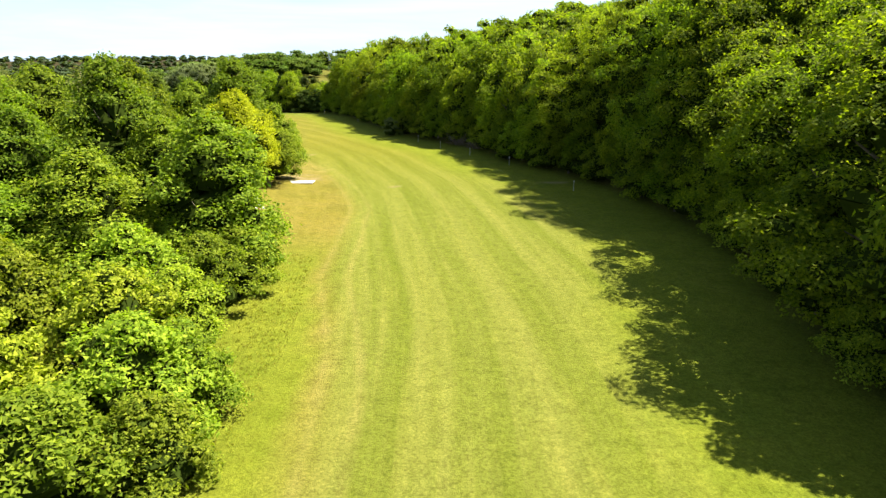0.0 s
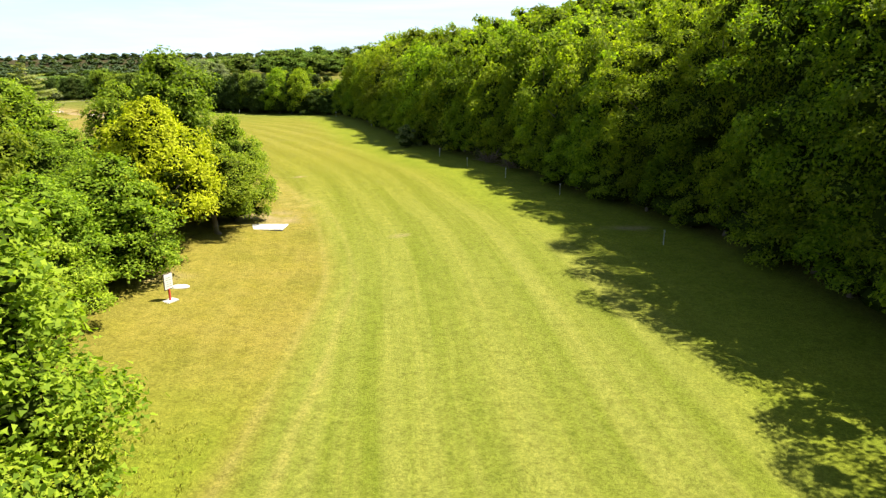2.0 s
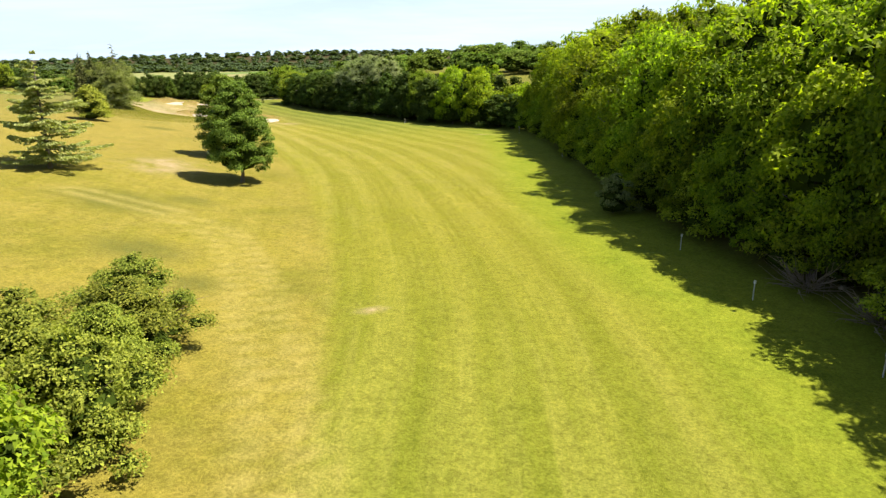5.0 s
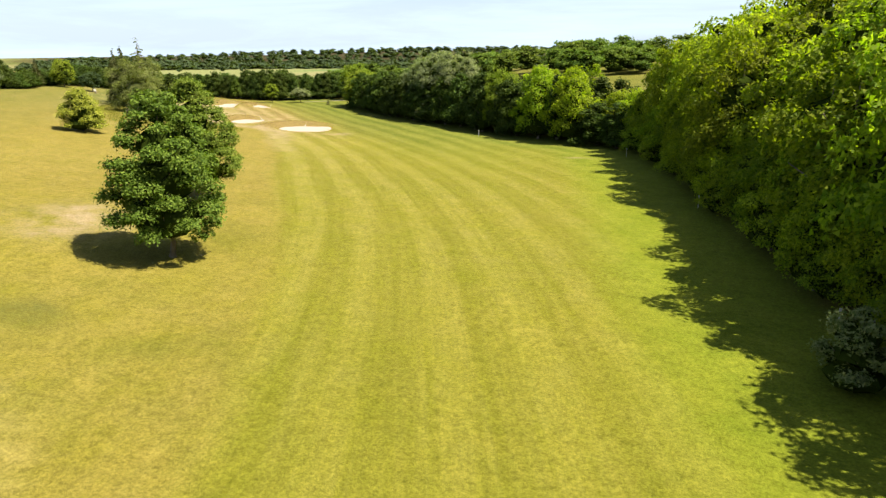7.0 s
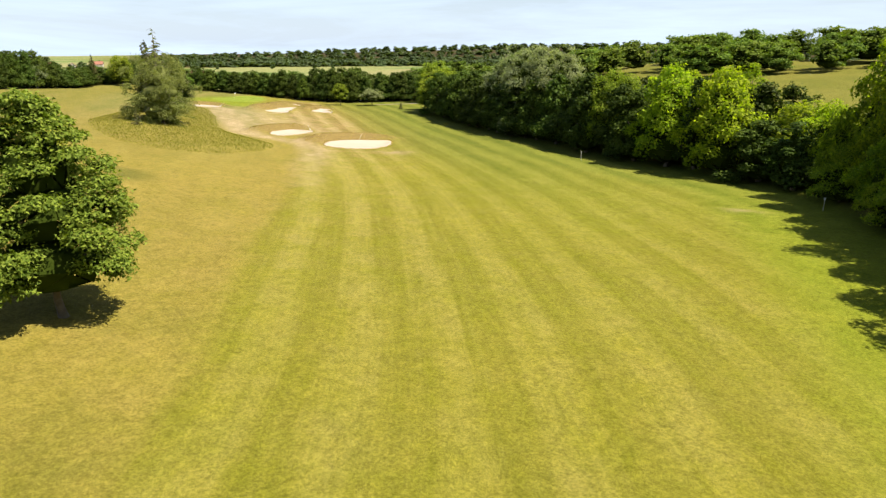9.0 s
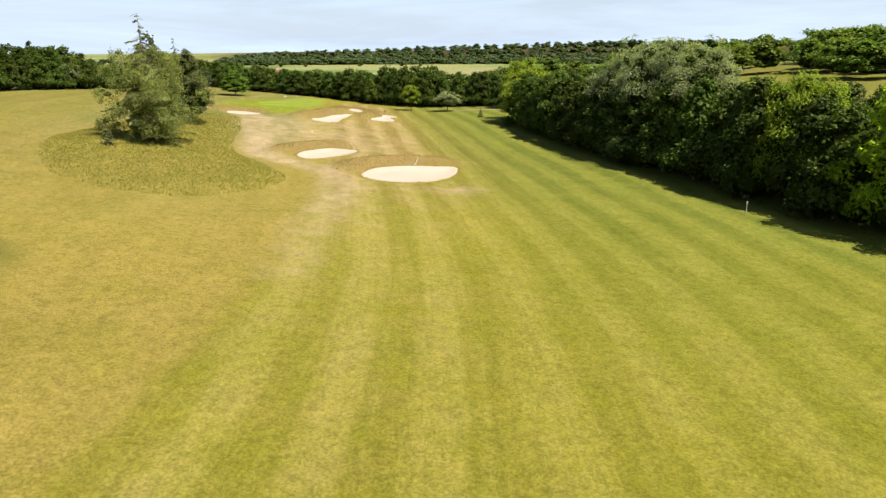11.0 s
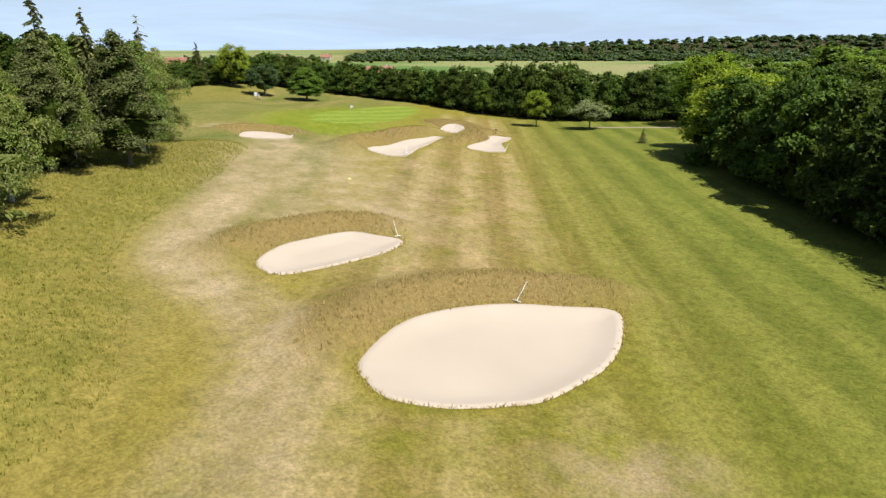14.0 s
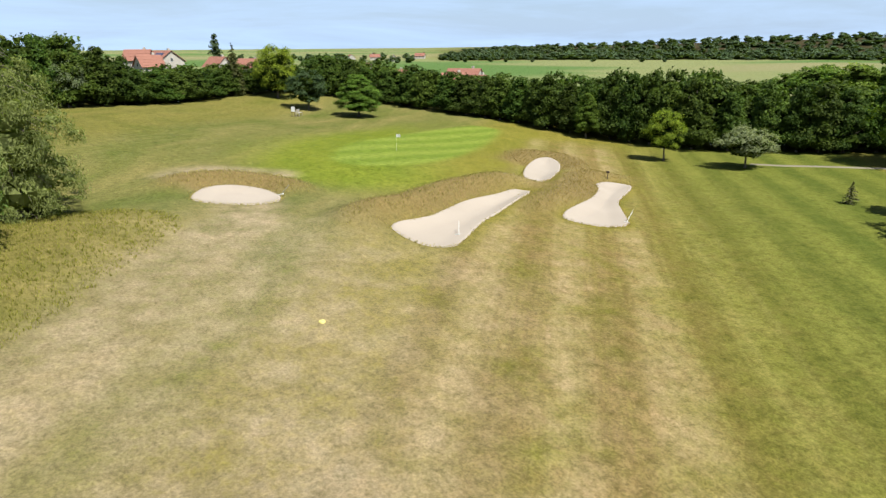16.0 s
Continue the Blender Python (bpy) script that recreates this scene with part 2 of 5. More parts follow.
def land(x, y):
    """Height of the ground, with all that the shader has to know about its zones."""
    x, y = np.asarray(x, float), np.asarray(y, float)
    u, v = along(CL, x, y)
    e, ev = along(EL, x, y)
    e = -e                                   # right of the edge is positive
    r = np.hypot(x - FAR0[0], y - FAR0[1])
    az = np.degrees(np.arctan2(-(x - FAR0[0]), y - FAR0[1]))       # left of +y is positive
    z = np.zeros_like(x)
    z += 0.13 * (np.logaddexp(0, (np.minimum(u, 52) - 9.5) / 4) * 4) * step01(60, 130, v)        # the slope on the left
    z += 0.07 * np.clip(u - 14, 0, 45) * (1 - step01(60, 130, v)) * 0.4
    z -= 1.1 * step01(-9, 9, -u) * step01(225, 280, v)                # lower by the hedge
    hill = 24 * (1 - np.exp(-np.clip(e - 1.5, 0, 400) / 48)) * (1 - step01(186, 226, y)) * step01(-260, -120, y)
    z += hill
    z += 0.066 * np.clip(e, 0, 150) * step01(170, 215, y + 0.2 * x) * (1 - step01(260, 460, r)) * (1 - step01(16, 40, az))
    z += 0.8 * np.exp(-(((x + 146) / 20) ** 2 + ((y - 226) / 22) ** 2))       # swell before the green
    z -= 1.5 * np.exp(-(((x + 212) / 24) ** 2 + ((y - 226) / 24) ** 2))
    z -= 0.4 * np.exp(-(((x + 106) / 9) ** 2 + ((y - 200) / 9) ** 2))
    # gentle unevenness
    z += 0.16 * np.sin(x * 0.071 + 1.3) * np.sin(y * 0.063 + 0.4) + 0.07 * np.sin(x * 0.19 + y * 0.11) + 0.05 * np.sin(y * 0.23 - x * 0.13 + 2)
    near = (r < 260)
    dg = np.full(x.shape, 99.0)
    di = np.full(x.shape, 99.0)
    box = near & (x < -95) & (y > 160) & (y < 262) & (x > -215)
    sand = np.full(x.shape, 99.0)
    bank = np.zeros(x.shape)
    if box.any():
        bx, by = x[box], y[box]
        g = loop_distance(GREEN, bx, by)
        dg[box] = g
        zb = z[box]
        zb = zb + 0.75 * (1 - step01(-1.0, 7.0, g))
        i = loop_distance(ISLAND, bx, by)
        di[box] = i
        zb = zb + 0.45 * (1 - step01(-3.0, 0.6, i))
        sb, bb = np.full(bx.shape, 99.0), np.zeros(bx.shape)
        for (pts, high, back), lp in zip(BUNKERS, LOOPS):
            m = (bx > lp[:, 0].min() - 9) & (bx < lp[:, 0].max() + 9) & (by > lp[:, 1].min() - 9) & (by < lp[:, 1].max() + 9)
            d = loop_distance(lp, bx[m], by[m])
            c = lp.mean(0)
            wx, wy = bx[m] - c[0], by[m] - c[1]
            w = np.hypot(wx, wy) + 1e-6
            size = math.hypot(*(lp.max(0) - lp.min(0))) / 2
            side = step01(-0.15, 0.55, (wx * back[0] + wy * back[1]) / w)
            zz = zb[m]
            flat = -0.12
            zz = zz - 0.34 * (1 - step01(-1.5, 0.3, d))
            zz = zz + high * side * step01(-0.15, 1.5, d) * (1 - step01(1.5, 5.5, d))
            zb[m] = zz
            sb[m] = np.minimum(sb[m], d)
            bb[m] = np.maximum(bb[m], side * (1 - step01(1.8, 4.2, d)) * step01(-0.4, 0.0, d))
        z[box], sand[box], bank[box] = zb, sb, bb
    # far land: a dip behind the hedges, fields, a wooded ridge
    ridge = np.interp(az, [-60, -10, 10, 30, 45, 58, 64, 75, 110], [17, 19, 21, 20, 13, 4, -1, -2, 0])
    dip = np.interp(az, [-40, 5, 20, 34, 45, 70, 85, 120], [4, 4, 2, -6, -11, -10, 1, 3])
    far = dip * step01(190, 420, r) + (-4 - dip) * step01(430, 900, r) + (ridge + 4) * step01(860, 1080, r)
    keep = 1 - step01(170, 300, r) * step01(14, 30, az)
    z = z * keep + far
    return z, dict(u=u, v=v, e=e, green=dg, island=di, sand=sand, bank=bank, r=r, az=az)


def ground_z(x, y):
    return float(land(np.array([float(x)]), np.array([float(y)]))[0][0])


# ---- mesh helpers ----


def mesh_np(name, verts, faces, mats, smooth=False, index=None):
    """A mesh from arrays of points and of three- or four-cornered faces."""
    me = bpy.data.meshes.new(name)
    verts, faces = np.asarray(verts, np.float32).reshape(-1, 3), np.asarray(faces, np.int32)
    k = faces.shape[1]
    me.vertices.add(len(verts))
    me.vertices.foreach_set("co", verts.ravel())
    me.loops.add(faces.size)
    me.loops.foreach_set("vertex_index", faces.ravel())
    me.polygons.add(len(faces))
    me.polygons.foreach_set("loop_start", np.arange(0, faces.size, k, dtype=np.int32))
    me.polygons.foreach_set("loop_total", np.full(len(faces), k, np.int32))
    for m in (mats if isinstance(mats, (list, tuple)) else [mats]):
        me.materials.append(m)
    if index is not None:
        me.polygons.foreach_set("material_index", np.asarray(index, np.int32))
    me.update(calc_edges=True)
    me.validate()
    me.polygons.foreach_set("use_smooth", np.full(len(me.polygons), smooth))
    return me


def part(name, me, parent, label=""):
    ob = new(name, me)
    ob.parent = parent
    return tagged(ob, label)


def thing(name, label, category, at=(0, 0, 0), turn=0.0, scale=1.0, group="", kind=""):
    ob = new(name)
    ob.empty_display_size = 0.3
    ob.matrix_basis = Matrix.LocRotScale(at, Euler((0, 0, turn)), (scale, scale, scale) if isinstance(scale, (int, float)) else scale)
    return tagged(ob, label, category, group, kind)


def tube(path, radii, sides=7):
    """Points and faces of a tapered tube along a path."""
    path = np.asarray(path, float)
    vs, fs = [], []
    for i, (p, r) in enumerate(zip(path, radii)):
        d = path[min(i + 1, len(path) - 1)] - path[max(i - 1, 0)]
        d = d / (np.linalg.norm(d) + 1e-9)
        a = np.cross(d, [0.3, 1, 0.1] if abs(d[2]) > 0.6 else [0, 0, 1])
        a /= np.linalg.norm(a) + 1e-9
        b = np.cross(d, a)
        for k in range(sides):
            t = 2 * math.pi * k / sides
            vs.append(p + r * (math.cos(t) * a + math.sin(t) * b))
        if i:
            o = (i - 1) * sides
            fs += [(o + k, o + (k + 1) % sides, o + sides + (k + 1) % sides, o + sides + k) for k in range(sides)]
    return np.array(vs), np.array(fs)


def join(*pieces):
    vs, fs, o = [], [], 0
    for v, f in pieces:
        vs.append(v)
        fs.append(np.asarray(f) + o)
        o += len(v)
    return np.vstack(vs), np.vstack(fs)


def join_tris(*pieces):
    """As join, with four-cornered faces cut in two."""
    return join(*[(v, f if np.shape(f)[1] == 3 else np.vstack([np.asarray(f)[:, :3], np.asarray(f)[:, [0, 2, 3]]])) for v, f in pieces])


def leaves(rng, centre, normal, length, width, droop=None):
    """Folded leaf sprays: one four-cornered face each, at the given places, facing along the given normals."""
    n = len(centre)
    normal = normal / (np.linalg.norm(normal, axis=1, keepdims=True) + 1e-9)
    a = rng.normal(size=(n, 3)) if droop is None else droop + 0.35 * rng.normal(size=(n, 3))
    a -= normal * (a * normal).sum(1, keepdims=True)
    a /= np.linalg.norm(a, axis=1, keepdims=True) + 1e-9
    b = np.cross(normal, a)
    ln = (length * rng.uniform(0.65, 1.35, n))[:, None]
    wd = (width * rng.uniform(0.7, 1.3, n))[:, None]
    fold = ln * 0.16
    v = np.stack([centre - a * ln / 2, centre + b * wd / 2 + normal * fold, centre + a * ln / 2 - normal * fold * 0.6, centre - b * wd / 2 + normal * fold], 1)
    return v.reshape(-1, 3), np.arange(4 * n).reshape(-1, 4)



def leaflets(rng, centre, normal, length, width, hang=False):
    """Pointed leaves, one three-cornered face each, at the given places, facing along the given normals."""
    n = len(centre)
    normal = normal / (np.linalg.norm(normal, axis=1, keepdims=True) + 1e-9)
    a = rng.normal(size=(n, 3)) * (0.35 if hang else 1.0) + (np.array([0, 0, -1.0]) if hang else 0.0)
    a -= normal * (a * normal).sum(1, keepdims=True)
    a /= np.linalg.norm(a, axis=1, keepdims=True) + 1e-9
    b = np.cross(normal, a)
    ln = (length * rng.uniform(0.6, 1.4, n))[:, None]
    wd = (width * rng.uniform(0.7, 1.3, n))[:, None]
    v = np.stack([centre + a * ln * 0.55 - normal * ln * 0.12, centre - a * ln * 0.45 + b * wd / 2, centre - a * ln * 0.45 - b * wd / 2], 1)
    return v.reshape(-1, 3), np.arange(3 * n).reshape(-1, 3)

# ---- materials ----
leaf_oak = leaf_material("leaf_oak", (0.080, 0.136, 0.010), (0.255, 0.322, 0.023), 0.48)
leaf_wood = leaf_material("leaf_wood", (0.090, 0.145, 0.010), (0.280, 0.336, 0.024), 0.62, 0.34)
leaf_shrub = leaf_material("leaf_shrub", (0.120, 0.178, 0.013), (0.335, 0.392, 0.033), 0.50, 0.25)
leaf_thorn = leaf_material("leaf_thorn", (0.092, 0.122, 0.016), (0.275, 0.300, 0.044), 0.40, 0.30)
leaf_yellow = leaf_material("leaf_yellow", (0.240, 0.280, 0.010), (0.430, 0.465, 0.020), 0.45, 0.06)
leaf_bright = leaf_material("leaf_bright", (0.112, 0.162, 0.012), (0.240, 0.282, 0.028), 0.45, 0.12)
leaf_maple = leaf_material("leaf_maple", (0.054, 0.098, 0.011), (0.150, 0.204, 0.029), 0.35, 0.14)
leaf_hedge = leaf_material("leaf_hedge", (0.024, 0.046, 0.006), (0.070, 0.104, 0.013), 0.28, 0.30)
leaf_silver = leaf_material("leaf_silver", (0.130, 0.156, 0.074), (0.262, 0.290, 0.162), 0.5, 0.12)
leaf_purple = leaf_material("leaf_purple", (0.025, 0.042, 0.016), (0.06, 0.085, 0.03), 0.2, 0.08)
leaf_birch = leaf_material("leaf_birch", (0.10, 0.15, 0.03), (0.20, 0.25, 0.065), 0.4, 0.1)
needle_cedar = leaf_material("needle_cedar", (0.110, 0.128, 0.034), (0.225, 0.245, 0.080), 0.5, 0.1)
needle_blue = leaf_material("needle_blue", (0.245, 0.262, 0.095), (0.375, 0.388, 0.165), 0.5, 0.05)
needle_dark = leaf_material("needle_dark", (0.050, 0.062, 0.018), (0.115, 0.124, 0.040), 0.2, 0.15)
blossom = leaf_material("blossom", (0.08, 0.12, 0.03), (0.23, 0.25, 0.11), 0.35, 0.1)
# bluer green: the haze of distance is put into this leaf colour
far_leaf = leaf_material("far_leaf", (0.038, 0.062, 0.028), (0.078, 0.108, 0.048), 0.2, 0.2)
grass_blade = leaf_material("grass_blade", (0.170, 0.172, 0.027), (0.310, 0.272, 0.066), 0.55, 0.1)
dry_blade = leaf_material("dry_blade", (0.26, 0.195, 0.075), (0.42, 0.33, 0.15), 0.55, 0.1)
# near-black filler in the crowns: shade between the leaves put into the colour
crown_shade = plain_material("crown_shade", (0.020, 0.032, 0.005), (0.034, 0.050, 0.008), 1.2, 0.95, 0.5)
crown_shade.node_tree.nodes["Principled BSDF"].inputs["Specular IOR Level"].default_value = 0.0
bark = plain_material("bark", (0.10, 0.08, 0.06), (0.19, 0.16, 0.12), 4.0, 0.95, 0.8)
birch_bark = plain_material("birch_bark", (0.55, 0.54, 0.50), (0.25, 0.23, 0.20), 5.0, 0.9, 0.4)
sand_mat, n_, l_, p_ = material("bunker_sand")
co_ = n_.new("ShaderNodeNewGeometry").outputs["Position"]
rk = noisen(n_, l_, co_, 0.25, 3, 0.5, 0.3, 0.7)
gr = noisen(n_, l_, co_, 22.0, 4, 0.7)
sc = mixc(n_, l_, rk, (0.265, 0.226, 0.182), (0.292, 0.250, 0.203))
sc = mixc(n_, l_, mathn(n_, l_, "MULTIPLY", gr, 0.22), sc, (0.225, 0.18, 0.135))
l_.new(sc, p_.inputs["Base Color"])
p_.inputs["Roughness"].default_value = 0.95
bumpn(n_, l_, gr, p_, 0.35, 0.03)

# ground: grass of several kinds, read off the zones stored on the mesh
turf, n_, l_, p_ = material("turf")
co_ = n_.new("ShaderNodeNewGeometry").outputs["Position"]
patch = noisen(n_, l_, co_, 0.055, 5, 0.62, 0.34, 0.66)
mott = noisen(n_, l_, co_, 0.35, 6, 0.68, 0.3, 0.7)
fine = noisen(n_, l_, co_, 2.0, 8, 0.78, 0.38, 0.64)
grain = noisen(n_, l_, co_, 7.5, 5, 0.78, 0.40, 0.62)
U, V = attr(n_, "across"), attr(n_, "onward")
# streaks along the mowing
cb = n_.new("ShaderNodeCombineXYZ")
l_.new(mathn(n_, l_, "MULTIPLY", U, 1.1), cb.inputs[0])
l_.new(mathn(n_, l_, "MULTIPLY", V, 0.035), cb.inputs[1])
streak = noisen(n_, l_, cb.outputs[0], 1.0, 5, 0.6, 0.3, 0.7)
cb3 = n_.new("ShaderNodeCombineXYZ")
l_.new(mathn(n_, l_, "MULTIPLY", U, 4.2), cb3.inputs[0])
l_.new(mathn(n_, l_, "MULTIPLY", V, 0.16), cb3.inputs[1])
thin = noisen(n_, l_, cb3.outputs[0], 1.0, 5, 0.7, 0.42, 0.72)
cb2 = n_.new("ShaderNodeCombineXYZ")
l_.new(mathn(n_, l_, "MULTIPLY", U, 0.25), cb2.inputs[0])
l_.new(mathn(n_, l_, "MULTIPLY", V, 0.05), cb2.inputs[1])
wob = noisen(n_, l_, cb2.outputs[0], 1.0, 2, 0.5)
su = mathn(n_, l_, "ADD", U, mathn(n_, l_, "MULTIPLY", wob, 0.9))
stripe = mathn(n_, l_, "SINE", mathn(n_, l_, "MULTIPLY", su, 2 * math.pi / 4.3))
stripe = mathn(n_, l_, "MULTIPLY", mathn(n_, l_, "ADD", stripe, mathn(n_, l_, "ADD", mathn(n_, l_, "MULTIPLY", streak, 1.6), -0.8)), 1.3)
stripe = mathn(n_, l_, "ADD", mathn(n_, l_, "MULTIPLY", mathn(n_, l_, "TANH", stripe), 0.5), 0.5)
FAIR_A, FAIR_B, ROUGH_A, ROUGH_B = (0.192, 0.187, 0.017), (0.150, 0.152, 0.012), (0.214, 0.180, 0.026), (0.152, 0.148, 0.015)
fair = mixc(n_, l_, stripe, FAIR_B, FAIR_A)
fair = mixc(n_, l_, attr(n_, "late"), fair, mixc(n_, l_, stripe, (0.122, 0.104, 0.022), (0.198, 0.182, 0.040)))
fair = mixc(n_, l_, mathn(n_, l_, "MULTIPLY", streak, 0.45), fair, (0.228, 0.206, 0.034))
fair = mixc(n_, l_, mathn(n_, l_, "MULTIPLY", thin, 0.45), fair, (0.118, 0.122, 0.012))
fair = mixc(n_, l_, mathn(n_, l_, "MULTIPLY", patch, 0.3), fair, (0.128, 0.146, 0.014))
dryf = mathn(n_, l_, "MULTIPLY", attr(n_, "dryness"), mathn(n_, l_, "ADD", mathn(n_, l_, "MULTIPLY", mott, 0.85), mathn(n_, l_, "MULTIPLY", stripe, 0.15)), True)
fair = mixc(n_, l_, dryf, fair, mixc(n_, l_, stripe, (0.238, 0.158, 0.068), (0.372, 0.276, 0.150)))
tan = noisen(n_, l_, co_, 0.75, 7, 0.72, 0.47, 0.66)
fair = mixc(n_, l_, mathn(n_, l_, "MULTIPLY", mathn(n_, l_, "MULTIPLY", tan, attr(n_, "late")), 0.42), fair, (0.185, 0.122, 0.042))
early = attr(n_, "early")
fair = mixc(n_, l_, mathn(n_, l_, "MULTIPLY", early, 0.75), fair, mixc(n_, l_, mathn(n_, l_, "ADD", mathn(n_, l_, "MULTIPLY", stripe, 0.6), mathn(n_, l_, "MULTIPLY", streak, 0.5), True), (0.124, 0.160, 0.018), (0.200, 0.216, 0.046)))
cb5 = n_.new("ShaderNodeCombineXYZ")
l_.new(mathn(n_, l_, "MULTIPLY", U, 1.7), cb5.inputs[0])
l_.new(mathn(n_, l_, "MULTIPLY", V, 0.055), cb5.inputs[1])
pale = noisen(n_, l_, cb5.outputs[0], 1.0, 5, 0.62, 0.52, 0.74)
fair = mixc(n_, l_, mathn(n_, l_, "MULTIPLY", mathn(n_, l_, "MULTIPLY", pale, mathn(n_, l_, "ADD", mathn(n_, l_, "MULTIPLY", mott, 0.6), 0.3)), mathn(n_, l_, "ADD", mathn(n_, l_, "MULTIPLY", early, 0.25), 0.35)), fair, (0.275, 0.262, 0.055))
rough = mixc(n_, l_, patch, ROUGH_A, ROUGH_B)
rough = mixc(n_, l_, mathn(n_, l_, "MULTIPLY", mott, 0.6), rough, (0.212, 0.170, 0.046))
rough = mixc(n_, l_, mathn(n_, l_, "MULTIPLY", streak, 0.5), rough, (0.235, 0.200, 0.045))
rough = mixc(n_, l_, mathn(n_, l_, "MULTIPLY", noisen(n_, l_, co_, 0.13, 6, 0.7, 0.5, 0.72), 0.7), rough, (0.112, 0.118, 0.014))
cb4 = n_.new("ShaderNodeCombineXYZ")
l_.new(mathn(n_, l_, "MULTIPLY", U, 0.17), cb4.inputs[0])
l_.new(mathn(n_, l_, "MULTIPLY", V, 0.04), cb4.inputs[1])
band = noisen(n_, l_, cb4.outputs[0], 1.0, 6, 0.66, 0.36, 0.64, 0.6)
slope = mixc(n_, l_, band, (0.095, 0.120, 0.024), (0.228, 0.192, 0.070))
slope = mixc(n_, l_, mathn(n_, l_, "MULTIPLY", mott, 0.5), slope, (0.140, 0.142, 0.032))
rough = mixc(n_, l_, attr(n_, "slope"), rough, slope)
rough = mixc(n_, l_, mathn(n_, l_, "MULTIPLY", attr(n_, "golden"), mathn(n_, l_, "MULTIPLY", mathn(n_, l_, "SUBTRACT", 1.0, band), 0.65)), rough, (0.140, 0.118, 0.022))
rough = mixc(n_, l_, mathn(n_, l_, "MULTIPLY", attr(n_, "golden"), mathn(n_, l_, "ADD", mathn(n_, l_, "MULTIPLY", mott, 0.5), 0.15)), rough, (0.255, 0.200, 0.056))
base = mixc(n_, l_, attr(n_, "fairway"), rough, fair)
sv = mathn(n_, l_, "ADD", attr(n_, "verge"), mathn(n_, l_, "MULTIPLY", wob, 0.9))
for place, width, strength, zone_name in ((0.2, 0.4, 0.36, "early"), (-1.5, 0.4, 0.36, "early"), (-9.3, 0.35, 0.4, "late"), (-7.6, 0.35, 0.4, "late"), (-13.6, 0.3, 0.3, "late")):
    off = mathn(n_, l_, "DIVIDE", mathn(n_, l_, "ABSOLUTE", mathn(n_, l_, "ADD", sv if zone_name == "early" else su, -place - 0.45)), width)
    wheel = mathn(n_, l_, "MULTIPLY", mathn(n_, l_, "SUBTRACT", 1.0, off, True), mathn(n_, l_, "MULTIPLY", attr(n_, zone_name), strength))
    base = mixc(n_, l_, mathn(n_, l_, "MULTIPLY", wheel, mathn(n_, l_, "ADD", mott, 0.4), True), base, (0.290, 0.245, 0.075))
base = mixc(n_, l_, mathn(n_, l_, "MULTIPLY", attr(n_, "tuft"), mathn(n_, l_, "ADD", mathn(n_, l_, "MULTIPLY", mott, 0.5), 0.5)), base, mixc(n_, l_, fine, (0.072, 0.084, 0.018), (0.150, 0.138, 0.030)))
base = mixc(n_, l_, mathn(n_, l_, "MULTIPLY", attr(n_, "straw"), mathn(n_, l_, "ADD", mathn(n_, l_, "MULTIPLY", mott, 0.7), 0.35), True), base, (0.290, 0.245, 0.075))
lush = mixc(n_, l_, mott, (0.125, 0.170, 0.012), (0.195, 0.222, 0.020))
# darker striped green right of the centre line, further along the hole
lush = mixc(n_, l_, attr(n_, "deep_green"), lush, mixc(n_, l_, mathn(n_, l_, "ADD", mathn(n_, l_, "MULTIPLY", stripe, 0.55), mathn(n_, l_, "MULTIPLY", mott, 0.5), True), (0.068, 0.100, 0.014), (0.168, 0.184, 0.032)))
base = mixc(n_, l_, mathn(n_, l_, "MULTIPLY", attr(n_, "lush"), 0.85), base, lush)
wild = mixc(n_, l_, mott, (0.108, 0.116, 0.017), (0.232, 0.196, 0.044))
wild = mixc(n_, l_, mathn(n_, l_, "MULTIPLY", patch, 0.45), wild, (0.215, 0.165, 0.050))
base = mixc(n_, l_, attr(n_, "wild"), base, wild)
worn = mixc(n_, l_, mott, (0.270, 0.208, 0.122), (0.400, 0.318, 0.205))
wfac = mathn(n_, l_, "MULTIPLY", attr(n_, "worn"), mathn(n_, l_, "ADD", mathn(n_, l_, "MULTIPLY", mott, 0.8), mathn(n_, l_, "ADD", mathn(n_, l_, "MULTIPLY", fine, 0.5), 0.1)), True)
base = mixc(n_, l_, wfac, base, worn)
bankc = mixc(n_, l_, fine, (0.150, 0.108, 0.038), (0.265, 0.200, 0.082))
base = mixc(n_, l_, attr(n_, "bank"), base, bankc)
putt_s = mathn(n_, l_, "SINE", mathn(n_, l_, "MULTIPLY", attr(n_, "putt"), 2 * math.pi / 4.2))
putt = mixc(n_, l_, mathn(n_, l_, "ADD", mathn(n_, l_, "MULTIPLY", putt_s, 0.5), 0.5), (0.150, 0.205, 0.026), (0.205, 0.255, 0.040))
base = mixc(n_, l_, attr(n_, "green"), base, putt)
bare = mixc(n_, l_, fine, (0.225, 0.172, 0.085), (0.380, 0.305, 0.190))
bfac = mathn(n_, l_, "MULTIPLY", attr(n_, "bare"), mathn(n_, l_, "ADD", mathn(n_, l_, "MULTIPLY", mott, 1.5), -0.25), True)
base = mixc(n_, l_, bfac, base, bare)
mead = mixc(n_, l_, patch, (0.115, 0.125, 0.022), (0.165, 0.155, 0.034))
base = mixc(n_, l_, attr(n_, "meadow"), base, mead)
floor_ = mixc(n_, l_, fine, (0.034, 0.031, 0.014), (0.075, 0.058, 0.027))
base = mixc(n_, l_, attr(n_, "forest"), base, floor_)
x_ = n_.new("ShaderNodeAttribute")
x_.attribute_name = "field"
base = mixc(n_, l_, x_.outputs["Alpha"], base, x_.outputs["Color"])
